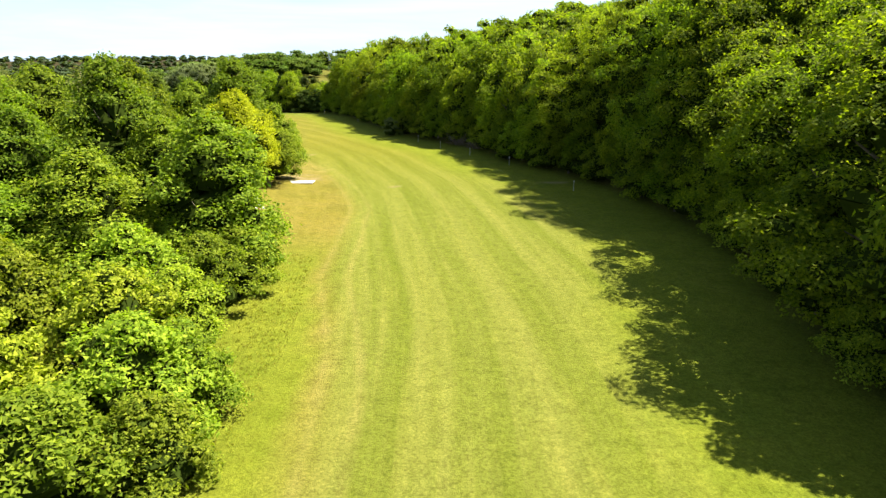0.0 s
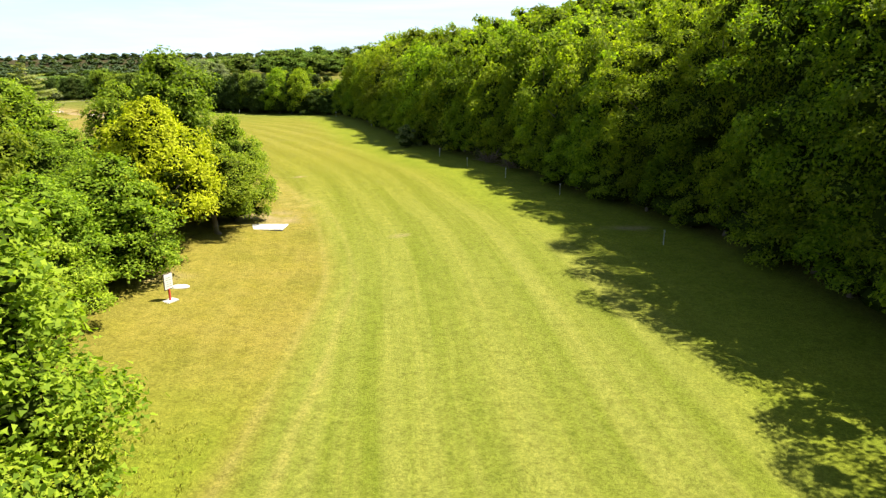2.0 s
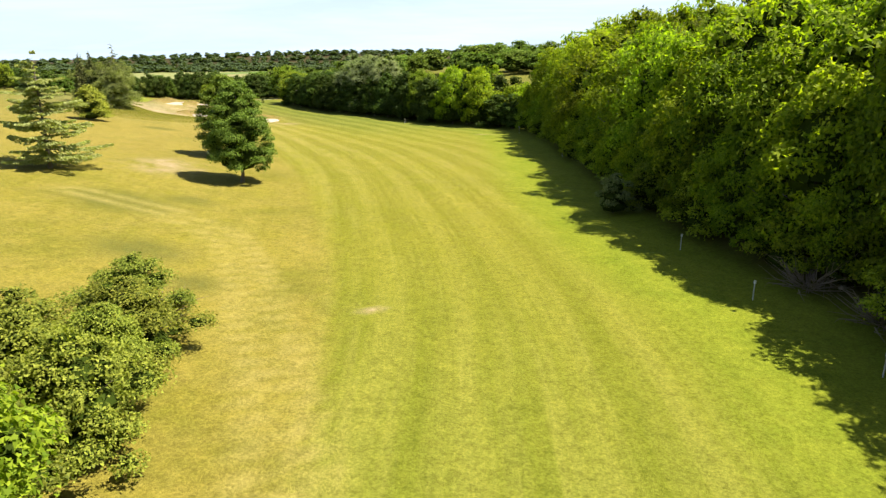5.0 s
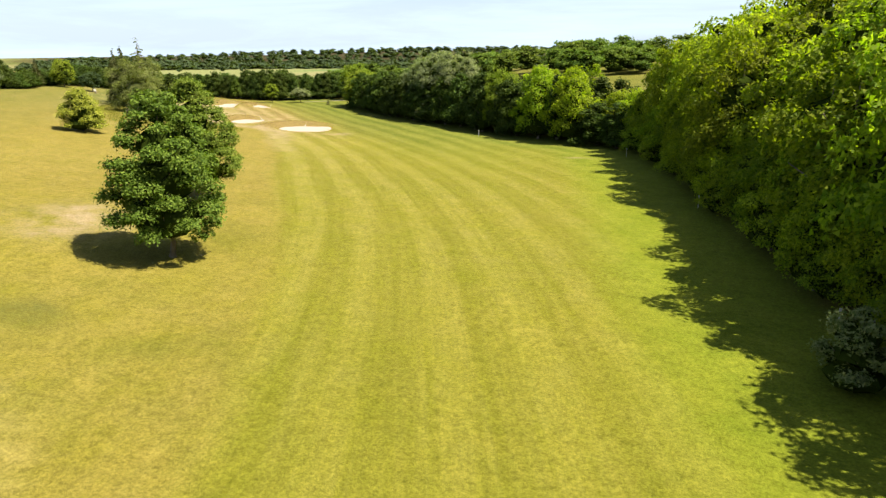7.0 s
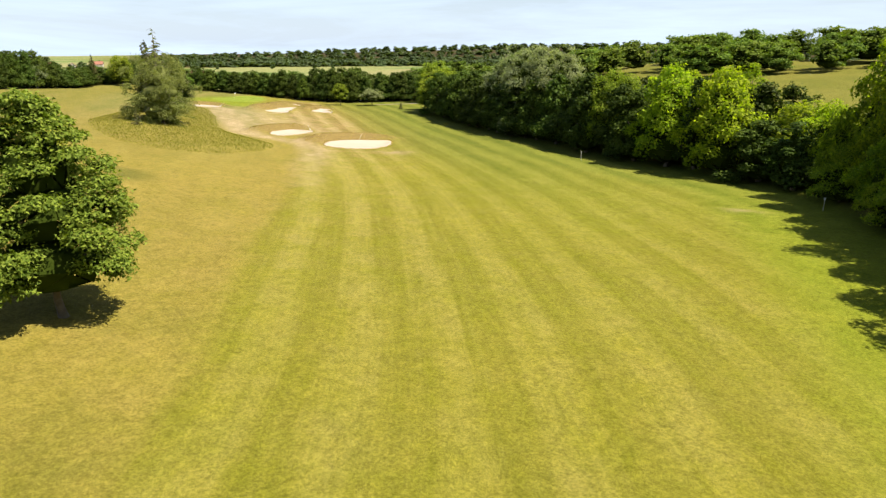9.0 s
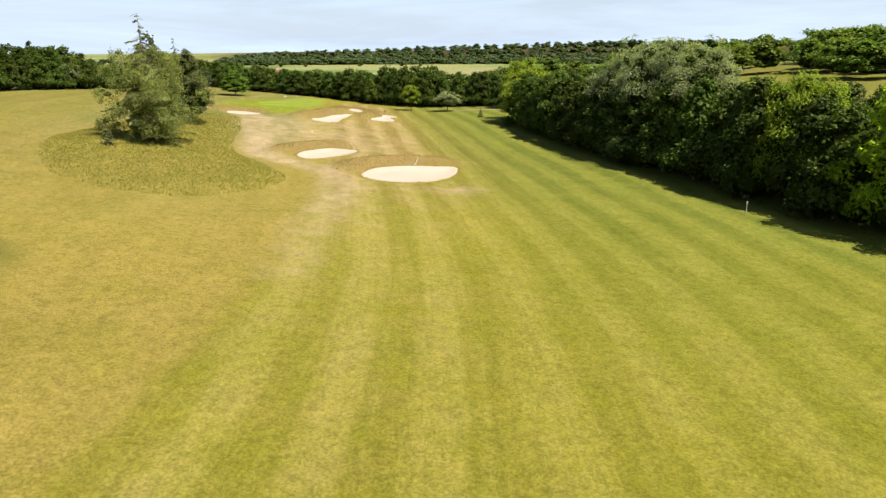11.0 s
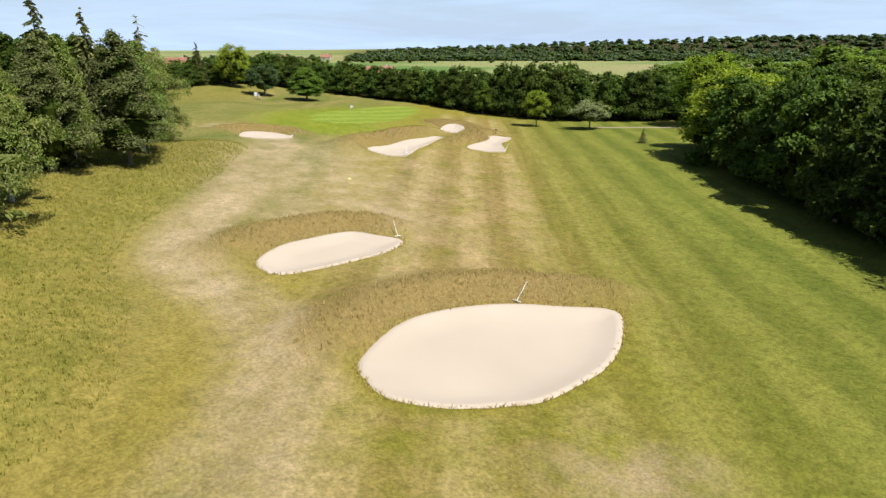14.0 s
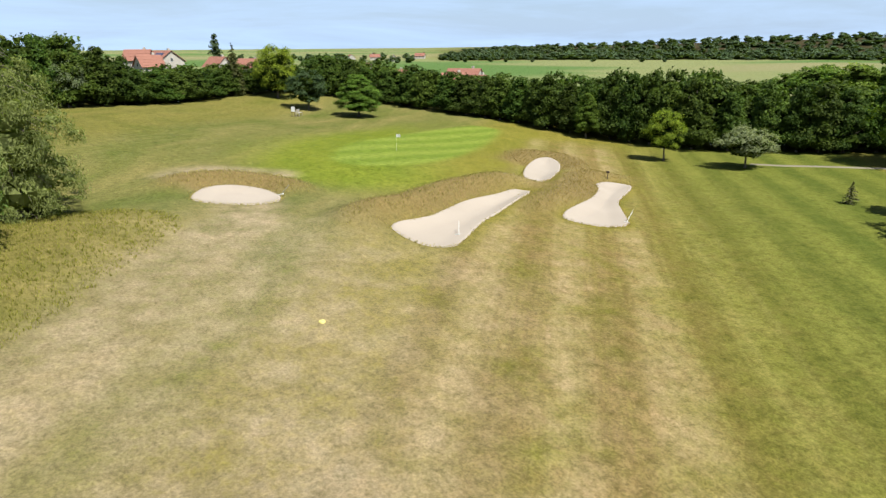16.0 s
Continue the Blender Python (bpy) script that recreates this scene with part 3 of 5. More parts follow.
dark = mixc(n_, l_, 1.0, base, (0.58, 0.60, 0.50), "MULTIPLY")
base = mixc(n_, l_, mathn(n_, l_, "MULTIPLY", mathn(n_, l_, "POWER", fine, 1.5), mathn(n_, l_, "ADD", mathn(n_, l_, "MULTIPLY", attr(n_, "late"), 0.3), 0.75)), base, dark)
base = mixc(n_, l_, mathn(n_, l_, "MULTIPLY", noisen(n_, l_, co_, 0.9, 6, 0.75, 0.42, 0.72), 0.6), base, mixc(n_, l_, 1.0, base, (1.28, 1.2, 1.25), "MULTIPLY"))
hs_ = mixc(n_, l_, mathn(n_, l_, "MULTIPLY", grain, 0.62), base, mixc(n_, l_, 1.0, base, (0.374, 0.381, 0.340), "MULTIPLY"))
l_.new(hs_, p_.inputs["Base Color"])
p_.inputs["Roughness"].default_value = 0.9
p_.inputs["Specular IOR Level"].default_value = 0.05
bumpn(n_, l_, mathn(n_, l_, "ADD", fine, mathn(n_, l_, "MULTIPLY", grain, 0.5)), p_, 0.55, 0.10)

# ---- ground ----


def lines(lo, hi, dense, step, fine_step, reach):
    """Grid lines: fine in the dense stretch, then ever wider to the horizon."""
    a = list(np.arange(lo, dense[0], step)) + list(np.arange(dense[0], dense[1], fine_step)) + list(np.arange(dense[1], hi + step, step))
    for sgn in (-1, 1):
        s, p = step, (a[0] if sgn < 0 else a[-1])
        ext = []
        while abs(p) < reach:
            s *= 1.12
            p += sgn * s
            ext.append(p)
        a = ext[::-1] + a if sgn < 0 else a + ext
    return np.array(a)


gx, gy = lines(-205, 32, (-172, -96), 1.0, 0.65, 4200), lines(-10, 285, (192, 252), 1.0, 0.65, 4200)
X, Y = np.meshgrid(gx, gy)
X, Y = X.ravel(), Y.ravel()
Z, zone = land(X, Y)
nx, ny = len(gx), len(gy)
ii = np.arange(nx * ny).reshape(ny, nx)
F = np.stack([ii[:-1, :-1], ii[:-1, 1:], ii[1:, 1:], ii[1:, :-1]], -1).reshape(-1, 4)
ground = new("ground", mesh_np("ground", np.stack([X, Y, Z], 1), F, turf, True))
tagged(ground, "mown golf course turf, striped fairway, dry rough, worn tracks", "ground", kind="structure")


def put(name, val):
    a = ground.data.attributes.new(name, "FLOAT", "POINT")
    a.data.foreach_set("value", np.asarray(val, np.float32))


u, v, e, r, az = zone["u"], zone["v"], zone["e"], zone["r"], zone["az"]
left = np.interp(v, [0, 60, 85, 102, 125, 150, 165, 187, 215, 242, 260, 287, 320, 400], [4, 4.5, 5.4, 7, 5, 6.5, 8, 9.4, 11.5, 12.5, 11, 9, 8, 6])
near_m = (1 - step01(230, 300, r))
fairway = (1 - step01(-0.9, 0.9, u - left)) * (1 - step01(-4.5, -2.5, e)) * (1 - step01(392, 402, v)) * step01(0.2, 1.2, zone["sand"])
dg, di = zone["green"], zone["island"]
put("slope", step01(262, 300, v) * step01(10, 17, u) * near_m)
blobs = [(-51, 112, 5.5, 3.0), (-92, 160, 3.4, 2.0), (-40.5, 103, 3.6, 2.0), (-48, 117, 2.2, 1.4), (-33, 100, 2.0, 1.4), (-147.5, 202.4, 7.0, 3.0), (-140, 199.5, 5.0, 2.6)]
put("tuft", np.clip(sum(1.2 * np.exp(-(((X - a) / c) ** 2 + ((Y - b_) / d) ** 2) ** 1.5) for a, b_, c, d in blobs), 0, 1))
put("verge", u - left)
put("golden", step01(200, 240, v) * (1 - step01(300, 330, v)) * step01(4, 10, u))
put("deep_green", step01(225, 275, v) * step01(-2, -8, u))
put("late", step01(270, 320, v))
put("early", 1 - step01(120, 190, v))
put("across", u)
put("onward", v)
put("fairway", fairway * near_m)
put("dryness", np.clip(step01(265, 330, v) * 1.25 * near_m * step01(-9, 2, u) + 0.18 * step01(150, 220, v) + 0.15 * step01(215, 260, v) * step01(-6, 4, u), 0, 1))
put("lush", np.clip(1.2 * step01(0.3, 1.2, u - left) * (1 - step01(100, 116, v)) + (1 - step01(6, 13, -e)) * step01(0, 4, e + 14) * 1.0 + (1 - step01(3.0, 11, dg)) * 1.1 * (0.2 + 0.8 * step01(-7, 3, -0.35 * (X + 173) - 0.94 * (Y - 232))) + (0.45 + 0.40 * step01(-8, -16, u)) * step01(-3, -11, u) * step01(225, 290, v), 0, 1) * (e < 2) * near_m)
put("wild", np.clip(0.8 * (1 - step01(-1.6, 0.6, di)) + step01(40, 46, u) * step01(240, 260, v) * 0.6, 0, 1) * near_m)
TRACK = smooth_line([(-76, 168), (-84, 175.5), (-90, 181), (-96, 187.5), (-101.5, 192), (-107, 195), (-112, 195.6), (-117.5, 194.6), (-121, 195), (-126, 197.3), (-131, 200.5), (-137, 203.6), (-144, 207.4), (-151, 212.4), (-157, 213), (-161.5, 209.6), (-164.5, 212.5), (-163, 216.5)], 2.0)
td = np.full(X.shape, 99.0)
tb = (X < -80) & (X > -190) & (Y > 170) & (Y < 240)
td[tb] = np.abs(along(TRACK, X[tb], Y[tb])[0])
fan = 0.7 * np.exp(-(((X + 124) / 7) ** 2 + ((Y - 207) / 6) ** 2)) + np.exp(-(((X + 140) / 12) ** 2 + ((Y - 213) / 9) ** 2)) + 0.5 * np.exp(-(((X + 128) / 9) ** 2 + ((Y - 207) / 6) ** 2))
RUT = smooth_line([(-17.9, 86), (-22, 92), (-26.5, 97), (-32, 103.5), (-38, 109), (-47, 112), (-56, 112)], 2.0)
rb = (X < -5) & (X > -75) & (Y > 75) & (Y < 130)
ru = np.full(X.shape, 99.0)
ru[rb] = along(RUT, X[rb], Y[rb])[0]
ruts = 0.36 * (np.exp(-((ru - 1.0) / 0.5) ** 2) + np.exp(-((ru + 1.0) / 0.5) ** 2))
put("straw", np.clip(ruts * 2.4 + 0.25 * np.exp(-((u - left - 0.6) / 0.9) ** 2) * (1 - step01(90, 112, v)), 0, 1) * near_m)
put("worn", np.clip((1 - step01(0.7, 3.0, td)) * np.interp(v, [230, 265, 288, 304], [0.08, 0.20, 0.65, 1.0]) + 0.8 * fan, 0, 1))
put("bank", zone["bank"])
put("green", 1 - step01(-0.4, 0.4, dg))
put("putt", X * 0.93 + Y * 0.36)
spots = [(-18.8, 80.2, 2.4, 1.8), (-60.8, 128, 3.4, 3.4), (-62.5, 130.5, 2.4, 2.0), (-59.5, 124.5, 1.6, 1.4), (-20.2, 62, 1.4, 1.2), (-18, 78.4, 1.6, 0.7), (-95.1, 201.2, 2.3, 1.7), (-94.2, 203.6, 1.2, 1.0), (-7, 75, .45, .4), (-22, 101, .5, .4), (-43.2, 188.6, 1.6, .5), (12, 79, 1.6, .5)]
bare_v = sum(np.exp(-(((X - a) / c) ** 2 + ((Y - b) / d) ** 2)) for a, b, c, d in spots)
put("bare", np.clip(bare_v * 1.3, 0, 1))
put("meadow", step01(1, 5, e) * step01(190, 215, Y + 0.2 * X))
put("forest", step01(-0.5, 3.5, e) * (1 - step01(170, 215, Y + 0.2 * X)) * near_m + step01(858, 872, r) * (1 - step01(61.5, 62.5, az)))
# distant fields in their own crops
fld = np.zeros((len(X), 4), np.float32)
cell = np.floor(az / 9 + 0.0007 * r * 3) + 7 * np.floor((r - 430) / 150 + 0.02 * az)
pick = np.abs(np.sin(cell * 12.9898) * 43758.5453) % 1
crops = np.array([(0.165, 0.195, 0.075), (0.225, 0.215, 0.105), (0.095, 0.160, 0.045), (0.20, 0.215, 0.090)])
fld[:, :3] = crops[(pick * 4).astype(int) % 4]
fld[:, 3] = step01(300, 330, r) * step01(22, 30, az) * (1 - step01(858, 872, r) * (1 - step01(61.5, 62.5, az)))
ca = ground.data.attributes.new("field", "FLOAT_COLOR", "POINT")
ca.data.foreach_set("color", fld.ravel())

# ---- sand of the bunkers ----
bunker_things = []
for (pts, high, back), lp in zip(BUNKERS, LOOPS):
    c = lp.mean(0)
    rings = [1.0, 0.97, 0.92, 0.84, 0.72, 0.58, 0.44, 0.3, 0.16]
    P = np.vstack([c + (lp - c) * k for k in rings] + [c[None]])
    h, zn = land(P[:, 0], P[:, 1])
    h = h + 0.10
    h[:len(lp)] -= 0.16
    k = len(lp)
    fs = []
    for a in range(len(rings) - 1):
        for b in range(k):
            fs.append((a * k + b, a * k + (b + 1) % k, (a + 1) * k + (b + 1) % k, (a + 1) * k + b))
    last = (len(rings) - 1) * k
    for b in range(k):
        fs.append((last + b, last + (b + 1) % k, len(P) - 1, len(P) - 1))
    bm = bmesh.new()
    vv = [bm.verts.new((*p, zz)) for p, zz in zip(P, h)]
    for f in fs:
        bm.faces.new([vv[i] for i in dict.fromkeys(f)])
    bm.normal_update()
    me = bpy.data.meshes.new("sand")
    bm.to_mesh(me)
    bm.free()
    me.materials.append(sand_mat)
    for pl in me.polygons:
        pl.use_smooth = True
    bk = thing("sand_bunker", "pale raked sand bunker sunk in the turf", "sand bunker", group="bunkers before the green")
    part("sand", me, bk, "smooth pale beige sand")
    bunker_things.append(bk)

# ---- trees ----


def girth(shape, t):
    """Width of a crown at the height t, from 0 at its foot to 1 at its top."""
    if shape == "round":
        return math.sqrt(max(0.06, 1 - ((t - 0.46) / 0.62) ** 2))
    if shape == "egg":
        return max(0.14, (1 - t) ** 0.55 * min(1, 0.62 + 3 * t))
    if shape == "bush":
        return math.sqrt(max(0.06, 1 - t ** 2.2))
    if shape == "bullet":
        return min(1.0, 0.82 + 1.2 * t) * max(0.16, 1 - max(0.0, (t - 0.25) / 0.75) ** 2.0) ** 0.60
    return max(0.16, math.sin(math.pi * min(1, 0.12 + 0.88 * t)) ** 0.6)


def ball_faces():
    """Corner points of a ball made of 48 three-cornered faces."""
    out, g = [], (-1.0, 0.0, 1.0)
    for axis in range(3):
        for sgn in (-1.0, 1.0):
            for i in range(2):
                for j in range(2):
                    q = [(g[i], g[j]), (g[i + 1], g[j]), (g[i + 1], g[j + 1]), (g[i], g[j + 1])]
                    q = q if sgn > 0 else q[::-1]
                    for p_, q_ in (q[0], q[1], q[2], q[0], q[2], q[3]):
                        c = [0.0, 0.0, 0.0]
                        c[axis], c[(axis + 1) % 3], c[(axis + 2) % 3] = sgn, p_, q_
                        out.append(c)
    out = np.array(out)
    return out / np.linalg.norm(out, axis=1, keepdims=True)


BALL = ball_faces()


def crown_arrays(seed, height, radius, base, lobes, count, leaf, shape="round", ragged=0.18, narrow=0.78, droop=0.0, up=0.6, size=0.38, core=0.45, tight=0.28, flatten=0.72):
    """Leaf sprays in small clumps over rounded boughs, filler balls added within to darken the gaps; gives points,
    faces and the number of leaf faces.
    """
    rng = np.random.default_rng(seed)
    hh = height - base
    C, R, OUT = [], [], []
    for j in range(lobes):
        t = ((j + rng.uniform(0.15, 0.85)) / lobes) ** 0.92
        a = j * 2.39996 + rng.uniform(-0.4, 0.4)
        g = girth(shape, t)
        lr = radius * size * rng.uniform(0.75, 1.25) * (0.6 + 0.4 * g)
        rr = max(0.0, radius * g * (1 + rng.uniform(-ragged, ragged)) - lr * 0.85)
        C.append((rr * math.cos(a), rr * math.sin(a), base + lr * flatten * 0.7 + t * (hh - lr * flatten * 1.5)))
        R.append(lr)
        OUT.append((math.cos(a) * g, math.sin(a) * g, 0.35 * (t - 0.3)))
    C, R, OUT = np.array(C), np.array(R), np.array(OUT)
    flat = np.array([1.0, 1.0, flatten])
    n = int(count * 1.7)
    clumps = max(lobes * 8, count // 14)
    cl = rng.choice(lobes, clumps, p=R ** 2 / (R ** 2).sum())
    cd = rng.normal(size=(clumps, 3))
    cd[:, 2] = np.abs(cd[:, 2]) * 0.9 - 0.22
    cd /= np.linalg.norm(cd, axis=1, keepdims=True)
    cd += OUT[cl] * 0.5
    cd /= np.linalg.norm(cd, axis=1, keepdims=True)
    push = np.where(rng.uniform(0, 1, clumps) < 0.14, rng.uniform(1.15, 1.42, clumps), rng.uniform(0.80, 1.16, clumps))
    pick = rng.integers(0, clumps, n)
    d = cd[pick] + rng.normal(size=(n, 3)) * tight
    d /= np.linalg.norm(d, axis=1, keepdims=True)
    lo = cl[pick]
    P = C[lo] + d * flat * (R[lo] * push[pick] * rng.uniform(0.42, 1.0, n) ** 0.5 * 1.06)[:, None]
    P[:, 2] -= droop * R[lo] * rng.uniform(0, 1, n)
    buried = np.zeros(n, bool)
    for c, r in zip(C, R):
        buried |= (((P - c) / (flat * r)) ** 2).sum(1) < 0.36
    keep = np.flatnonzero(~buried & (P[:, 2] > 0.08))[:count]
    P, d = P[keep], d[keep]
    N = d * 0.55 + np.array([0, 0, up]) + rng.normal(size=d.shape) * 0.5
    top = P[:, 2].max()
    L = np.full(len(P), leaf)
    v, f = leaflets(rng, P, N, L, L * narrow, droop > 0)
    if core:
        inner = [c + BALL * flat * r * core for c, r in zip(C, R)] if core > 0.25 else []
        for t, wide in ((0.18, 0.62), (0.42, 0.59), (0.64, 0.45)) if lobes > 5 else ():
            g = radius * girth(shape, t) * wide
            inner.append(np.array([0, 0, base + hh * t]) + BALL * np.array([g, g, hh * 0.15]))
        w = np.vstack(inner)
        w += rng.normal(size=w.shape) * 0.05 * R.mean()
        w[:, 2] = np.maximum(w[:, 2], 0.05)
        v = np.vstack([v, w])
    v[:, 2] *= height / top
    return v, np.arange(len(v)).reshape(-1, 3), len(f)


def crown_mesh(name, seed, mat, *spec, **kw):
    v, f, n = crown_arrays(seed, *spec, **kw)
    return mesh_np(name, v, f, [mat, crown_shade], index=np.arange(len(f)) >= n)


def trunk_mesh(name, seed, height, base, radius, thick, limbs=7, mat=None, lean=0.03):
    """A tapered trunk with limbs that reach into the crown."""
    rng = np.random.default_rng(seed)
    zs = np.array([-0.3, 0.0, 0.25, base * 0.6 + 0.3, base + 0.3 * (height - base), height * 0.86])
    px = np.cumsum(rng.normal(size=(len(zs), 2)) * lean * height * 0.2, 0)
    px -= px[1]
    path = np.column_stack([px, zs])
    bits = [tube(path, thick * np.array([1.7, 1.35, 1.05, 0.9, 0.55, 0.12]), 8)]
    for i in range(limbs):
        k = rng.uniform(0.15, 0.75)
        z0 = base * 0.8 + 0.2 + k * (height * 0.8 - base)
        p0 = np.array([np.interp(z0, zs, path[:, 0]), np.interp(z0, zs, path[:, 1]), z0])
        a = i * 2.4 + rng.uniform(-0.4, 0.4)
        ln = radius * rng.uniform(0.6, 0.9) * (1 - 0.45 * k)
        dirv = np.array([math.cos(a), math.sin(a), rng.uniform(0.25, 0.8)])
        p1, p2 = p0 + dirv * ln * 0.5, p0 + dirv * ln + np.array([0, 0, 0.12 * ln])
        bits.append(tube([p0, p1, p2], thick * np.array([0.5, 0.32, 0.08]) * (1.1 - 0.5 * k), 5))
    vs, fs = join(*bits)
    return mesh_np(name, vs, fs, mat or bark, True)


def conifer_mesh(name, seed, mat, height, radius, base, tiers, arms, sprays, leaf, dip=0.25, flat=False, ragged=0.25, power=0.8, raw=False, spread=0.20):
    """Whorls of boughs clad with needle sprays; also gives the bough wood."""
    rng = np.random.default_rng(seed)
    cs, ns, ds, wood = [], [], [], []
    for i in range(tiers):
        t = (i + rng.uniform(-0.2, 0.2)) / max(1, tiers - 1)
        t = min(max(t, 0), 1)
        z0 = base + (height - base) * t ** 0.92
        rr = radius * max(0.05, (1 - t)) ** power * (0.75 + 0.25 * min(1, t * 8))
        for k in range(arms if t < 0.8 else max(3, arms // 2)):
            a = 2 * math.pi * (k / arms) + i * 1.1 + rng.uniform(-0.3, 0.3)
            zt = z0
            z0 = z0 + rng.uniform(-0.55, 0.55) * (height - base) / tiers
            ln = rr * (1 + rng.uniform(-ragged, ragged))
            n = max(3, int(sprays * ln / radius))
            s = np.sort(rng.uniform(0.12, 1.0, n))
            sag = -dip * ln * s ** 1.6 + (0.10 * ln * s ** 3 if flat else 0)
            side = np.array([-math.sin(a), math.cos(a), 0])
            lat = rng.uniform(-1, 1, n) * (0.10 + spread * (1 - s)) * ln * 0.9
            p = np.column_stack([math.cos(a) * ln * s, math.sin(a) * ln * s, z0 + sag]) + lat[:, None] * side
            p[:, 2] += rng.normal(size=n) * 0.05 * leaf - np.abs(lat) * 0.2
            cs.append(p)
            nn = np.tile(np.array([0.15 * math.cos(a), 0.15 * math.sin(a), 1.0]), (n, 1)) + rng.normal(size=(n, 3)) * (0.85 if flat else 0.45)
            ns.append(nn)
            ds.append(np.tile(np.array([math.cos(a), math.sin(a), -0.3]), (n, 1)))
            if k % 2 == 0:
                wood.append(tube([(0, 0, z0), (math.cos(a) * ln * 0.5, math.sin(a) * ln * 0.5, z0 - dip * ln * 0.33), (math.cos(a) * ln * 0.92, math.sin(a) * ln * 0.92, z0 - dip * ln * 0.9)],
                                 (0.026 * ln / 2.5 + 0.012, 0.02, 0.006), 4))
            z0 = zt
    C, N, D = np.vstack(cs), np.vstack(ns), np.vstack(ds)
    L = np.full(len(C), leaf)
    vs, fs = leaves(rng, C, N, L, L * 0.5, D)
    if raw:
        return vs, fs
    wv, wf = join(tube([(0, 0, -0.2), (0, 0, base + 0.2), (0.02, 0.02, height * 0.6), (0, 0, height)], (0.03 * height ** 0.9, 0.022 * height ** 0.9, 0.012 * height ** 0.9, 0.01), 7), *wood)
    return mesh_np(name, vs, fs, mat), mesh_np("trunk", wv, wf, bark, True)


def tree_kind(seed, mat, height, radius, base, lobes, count, leaf, shape="round", thick=None, bark_mat=None, **kw):
    c = crown_mesh("crown", seed, mat, height, radius, base, lobes, count, leaf, shape, **kw)
    t = trunk_mesh("trunk", seed + 99, height, base, radius, thick or 0.022 * height, 6, bark_mat)
    return c, t


def plant(kind, name, label, x, y, turn=0.0, scale=1.0, group="", category="tree", sink=0.0):
    """Sets one tree, a thing with its crown and its trunk, on the ground."""
    if isinstance(scale, (int, float)):
        scale = (scale, scale, scale)
    t = thing(name, label, category, (x, y, ground_z(x, y) - sink), turn, scale, group)
    part("crown", kind[0], t)
    part("trunk", kind[1], t)
    return t


rng = np.random.default_rng(5)
fine_kinds = [tree_kind(11 + i, leaf_oak, 10, 3.9, 0.0, 30, 15000, 0.20, "bush", ragged=0.2) for i in range(3)]
front_kinds = [tree_kind(21 + i, leaf_wood, 9.5, 3.7, 0.1, 20, 7600, 0.27, ["round", "egg", "bush"][i], ragged=0.26, size=0.42, core=0.2) for i in range(3)]
tall_kinds = [tree_kind(26 + i, leaf_wood, 20, 7.6, 1.0, 46, 20000, 0.27, "round", ragged=0.34, size=0.30, core=0.35, flatten=0.6, up=0.75) for i in range(3)]
shrub_kinds = [tree_kind(31 + i, leaf_shrub, 5, 2.6, 0.0, 18, 7000, 0.165, "bush", thick=0.07, ragged=0.22) for i in range(2)]
thorn_kinds = [tree_kind(37 + i, leaf_thorn, 5, 2.6, 0.0, 24, 11000, 0.125, "bush", thick=0.07, ragged=0.34, size=0.32, core=0.5) for i in range(2)]
thin_kinds = [tree_kind(45 + i, leaf_wood, 11, 4.5, 1.5, 8, 1200, 0.60, "round", size=0.5) for i in range(3)]
thin_hedge = [tree_kind(55 + i, leaf_hedge, 8, 3.2, 0.0, 8, 950, 0.50, "round", size=0.5) for i in range(2)]
canopy_kinds = [tree_kind(41 + i, leaf_wood, 11, 4.4, 1.5, 18, 4400, 0.36, "round", ragged=0.24, size=0.42, core=0.4) for i in range(3)]
hedge_kinds = [tree_kind(51 + i, leaf_hedge, 8, 3.1, 0.0, 18, 4600, 0.29, ["bush", "egg", "bush"][i], ragged=0.2, size=0.42) for i in range(3)]
yellow_kind = tree_kind(61, leaf_yellow, 10.5, 4.0, 2.0, 30, 15000, 0.20, "bush", ragged=0.28, core=0.45)
lifted_kind = tree_kind(14, leaf_oak, 10, 3.9, 1.9, 26, 15000, 0.18, "bush", ragged=0.2)
bright_kind = tree_kind(62, leaf_bright, 11, 4.6, 1.2, 26, 9500, 0.25)
maple_kind = tree_kind(63, leaf_maple, 10.6, 3.5, 1.0, 52, 24000, 0.17, "bullet", thick=0.19, ragged=0.07, size=0.29, flatten=0.62)
silver_kind = tree_kind(64, leaf_silver, 14, 4.8, 0.6, 32, 12000, 0.30, "round", narrow=0.5, ragged=0.25, size=0.34)
silver_bush = tree_kind(65, leaf_silver, 4.2, 2.3, 0.0, 12, 4400, 0.19, "bush", thick=0.06, narrow=0.4)
round_kind = tree_kind(66, leaf_bright, 6.1, 2.2, 1.4, 18, 7000, 0.145, "round", thick=0.10, ragged=0.1, core=0.6)
grey_kind = tree_kind(67, leaf_silver, 5.0, 2.7, 1.3, 18, 7000, 0.15, "round", thick=0.10, ragged=0.14, core=0.6)
purple_kind = tree_kind(68, leaf_purple, 7.0, 3.3, 1.2, 20, 5000, 0.26)
birch_kind = tree_kind(69, leaf_birch, 11, 2.7, 1.2, 24, 9000, 0.19, "egg", thick=0.14, bark_mat=birch_bark, droop=0.9, narrow=0.45, core=0.55)
blossom_kind = tree_kind(70, blossom, 4.0, 2.2, 0.0, 12, 4600, 0.15, "bush", thick=0.06)
cedar_kind = conifer_mesh("crown", 71, needle_blue, 10.4, 4.9, 1.0, 10, 7, 330, 0.36, 0.06, True, 0.38, power=0.62, spread=0.30)
spire = conifer_mesh("spire", 72, needle_cedar, 13.4, 4.6, 0.3, 26, 9, 130, 0.36, 0.42, True, 0.35, power=0.62)
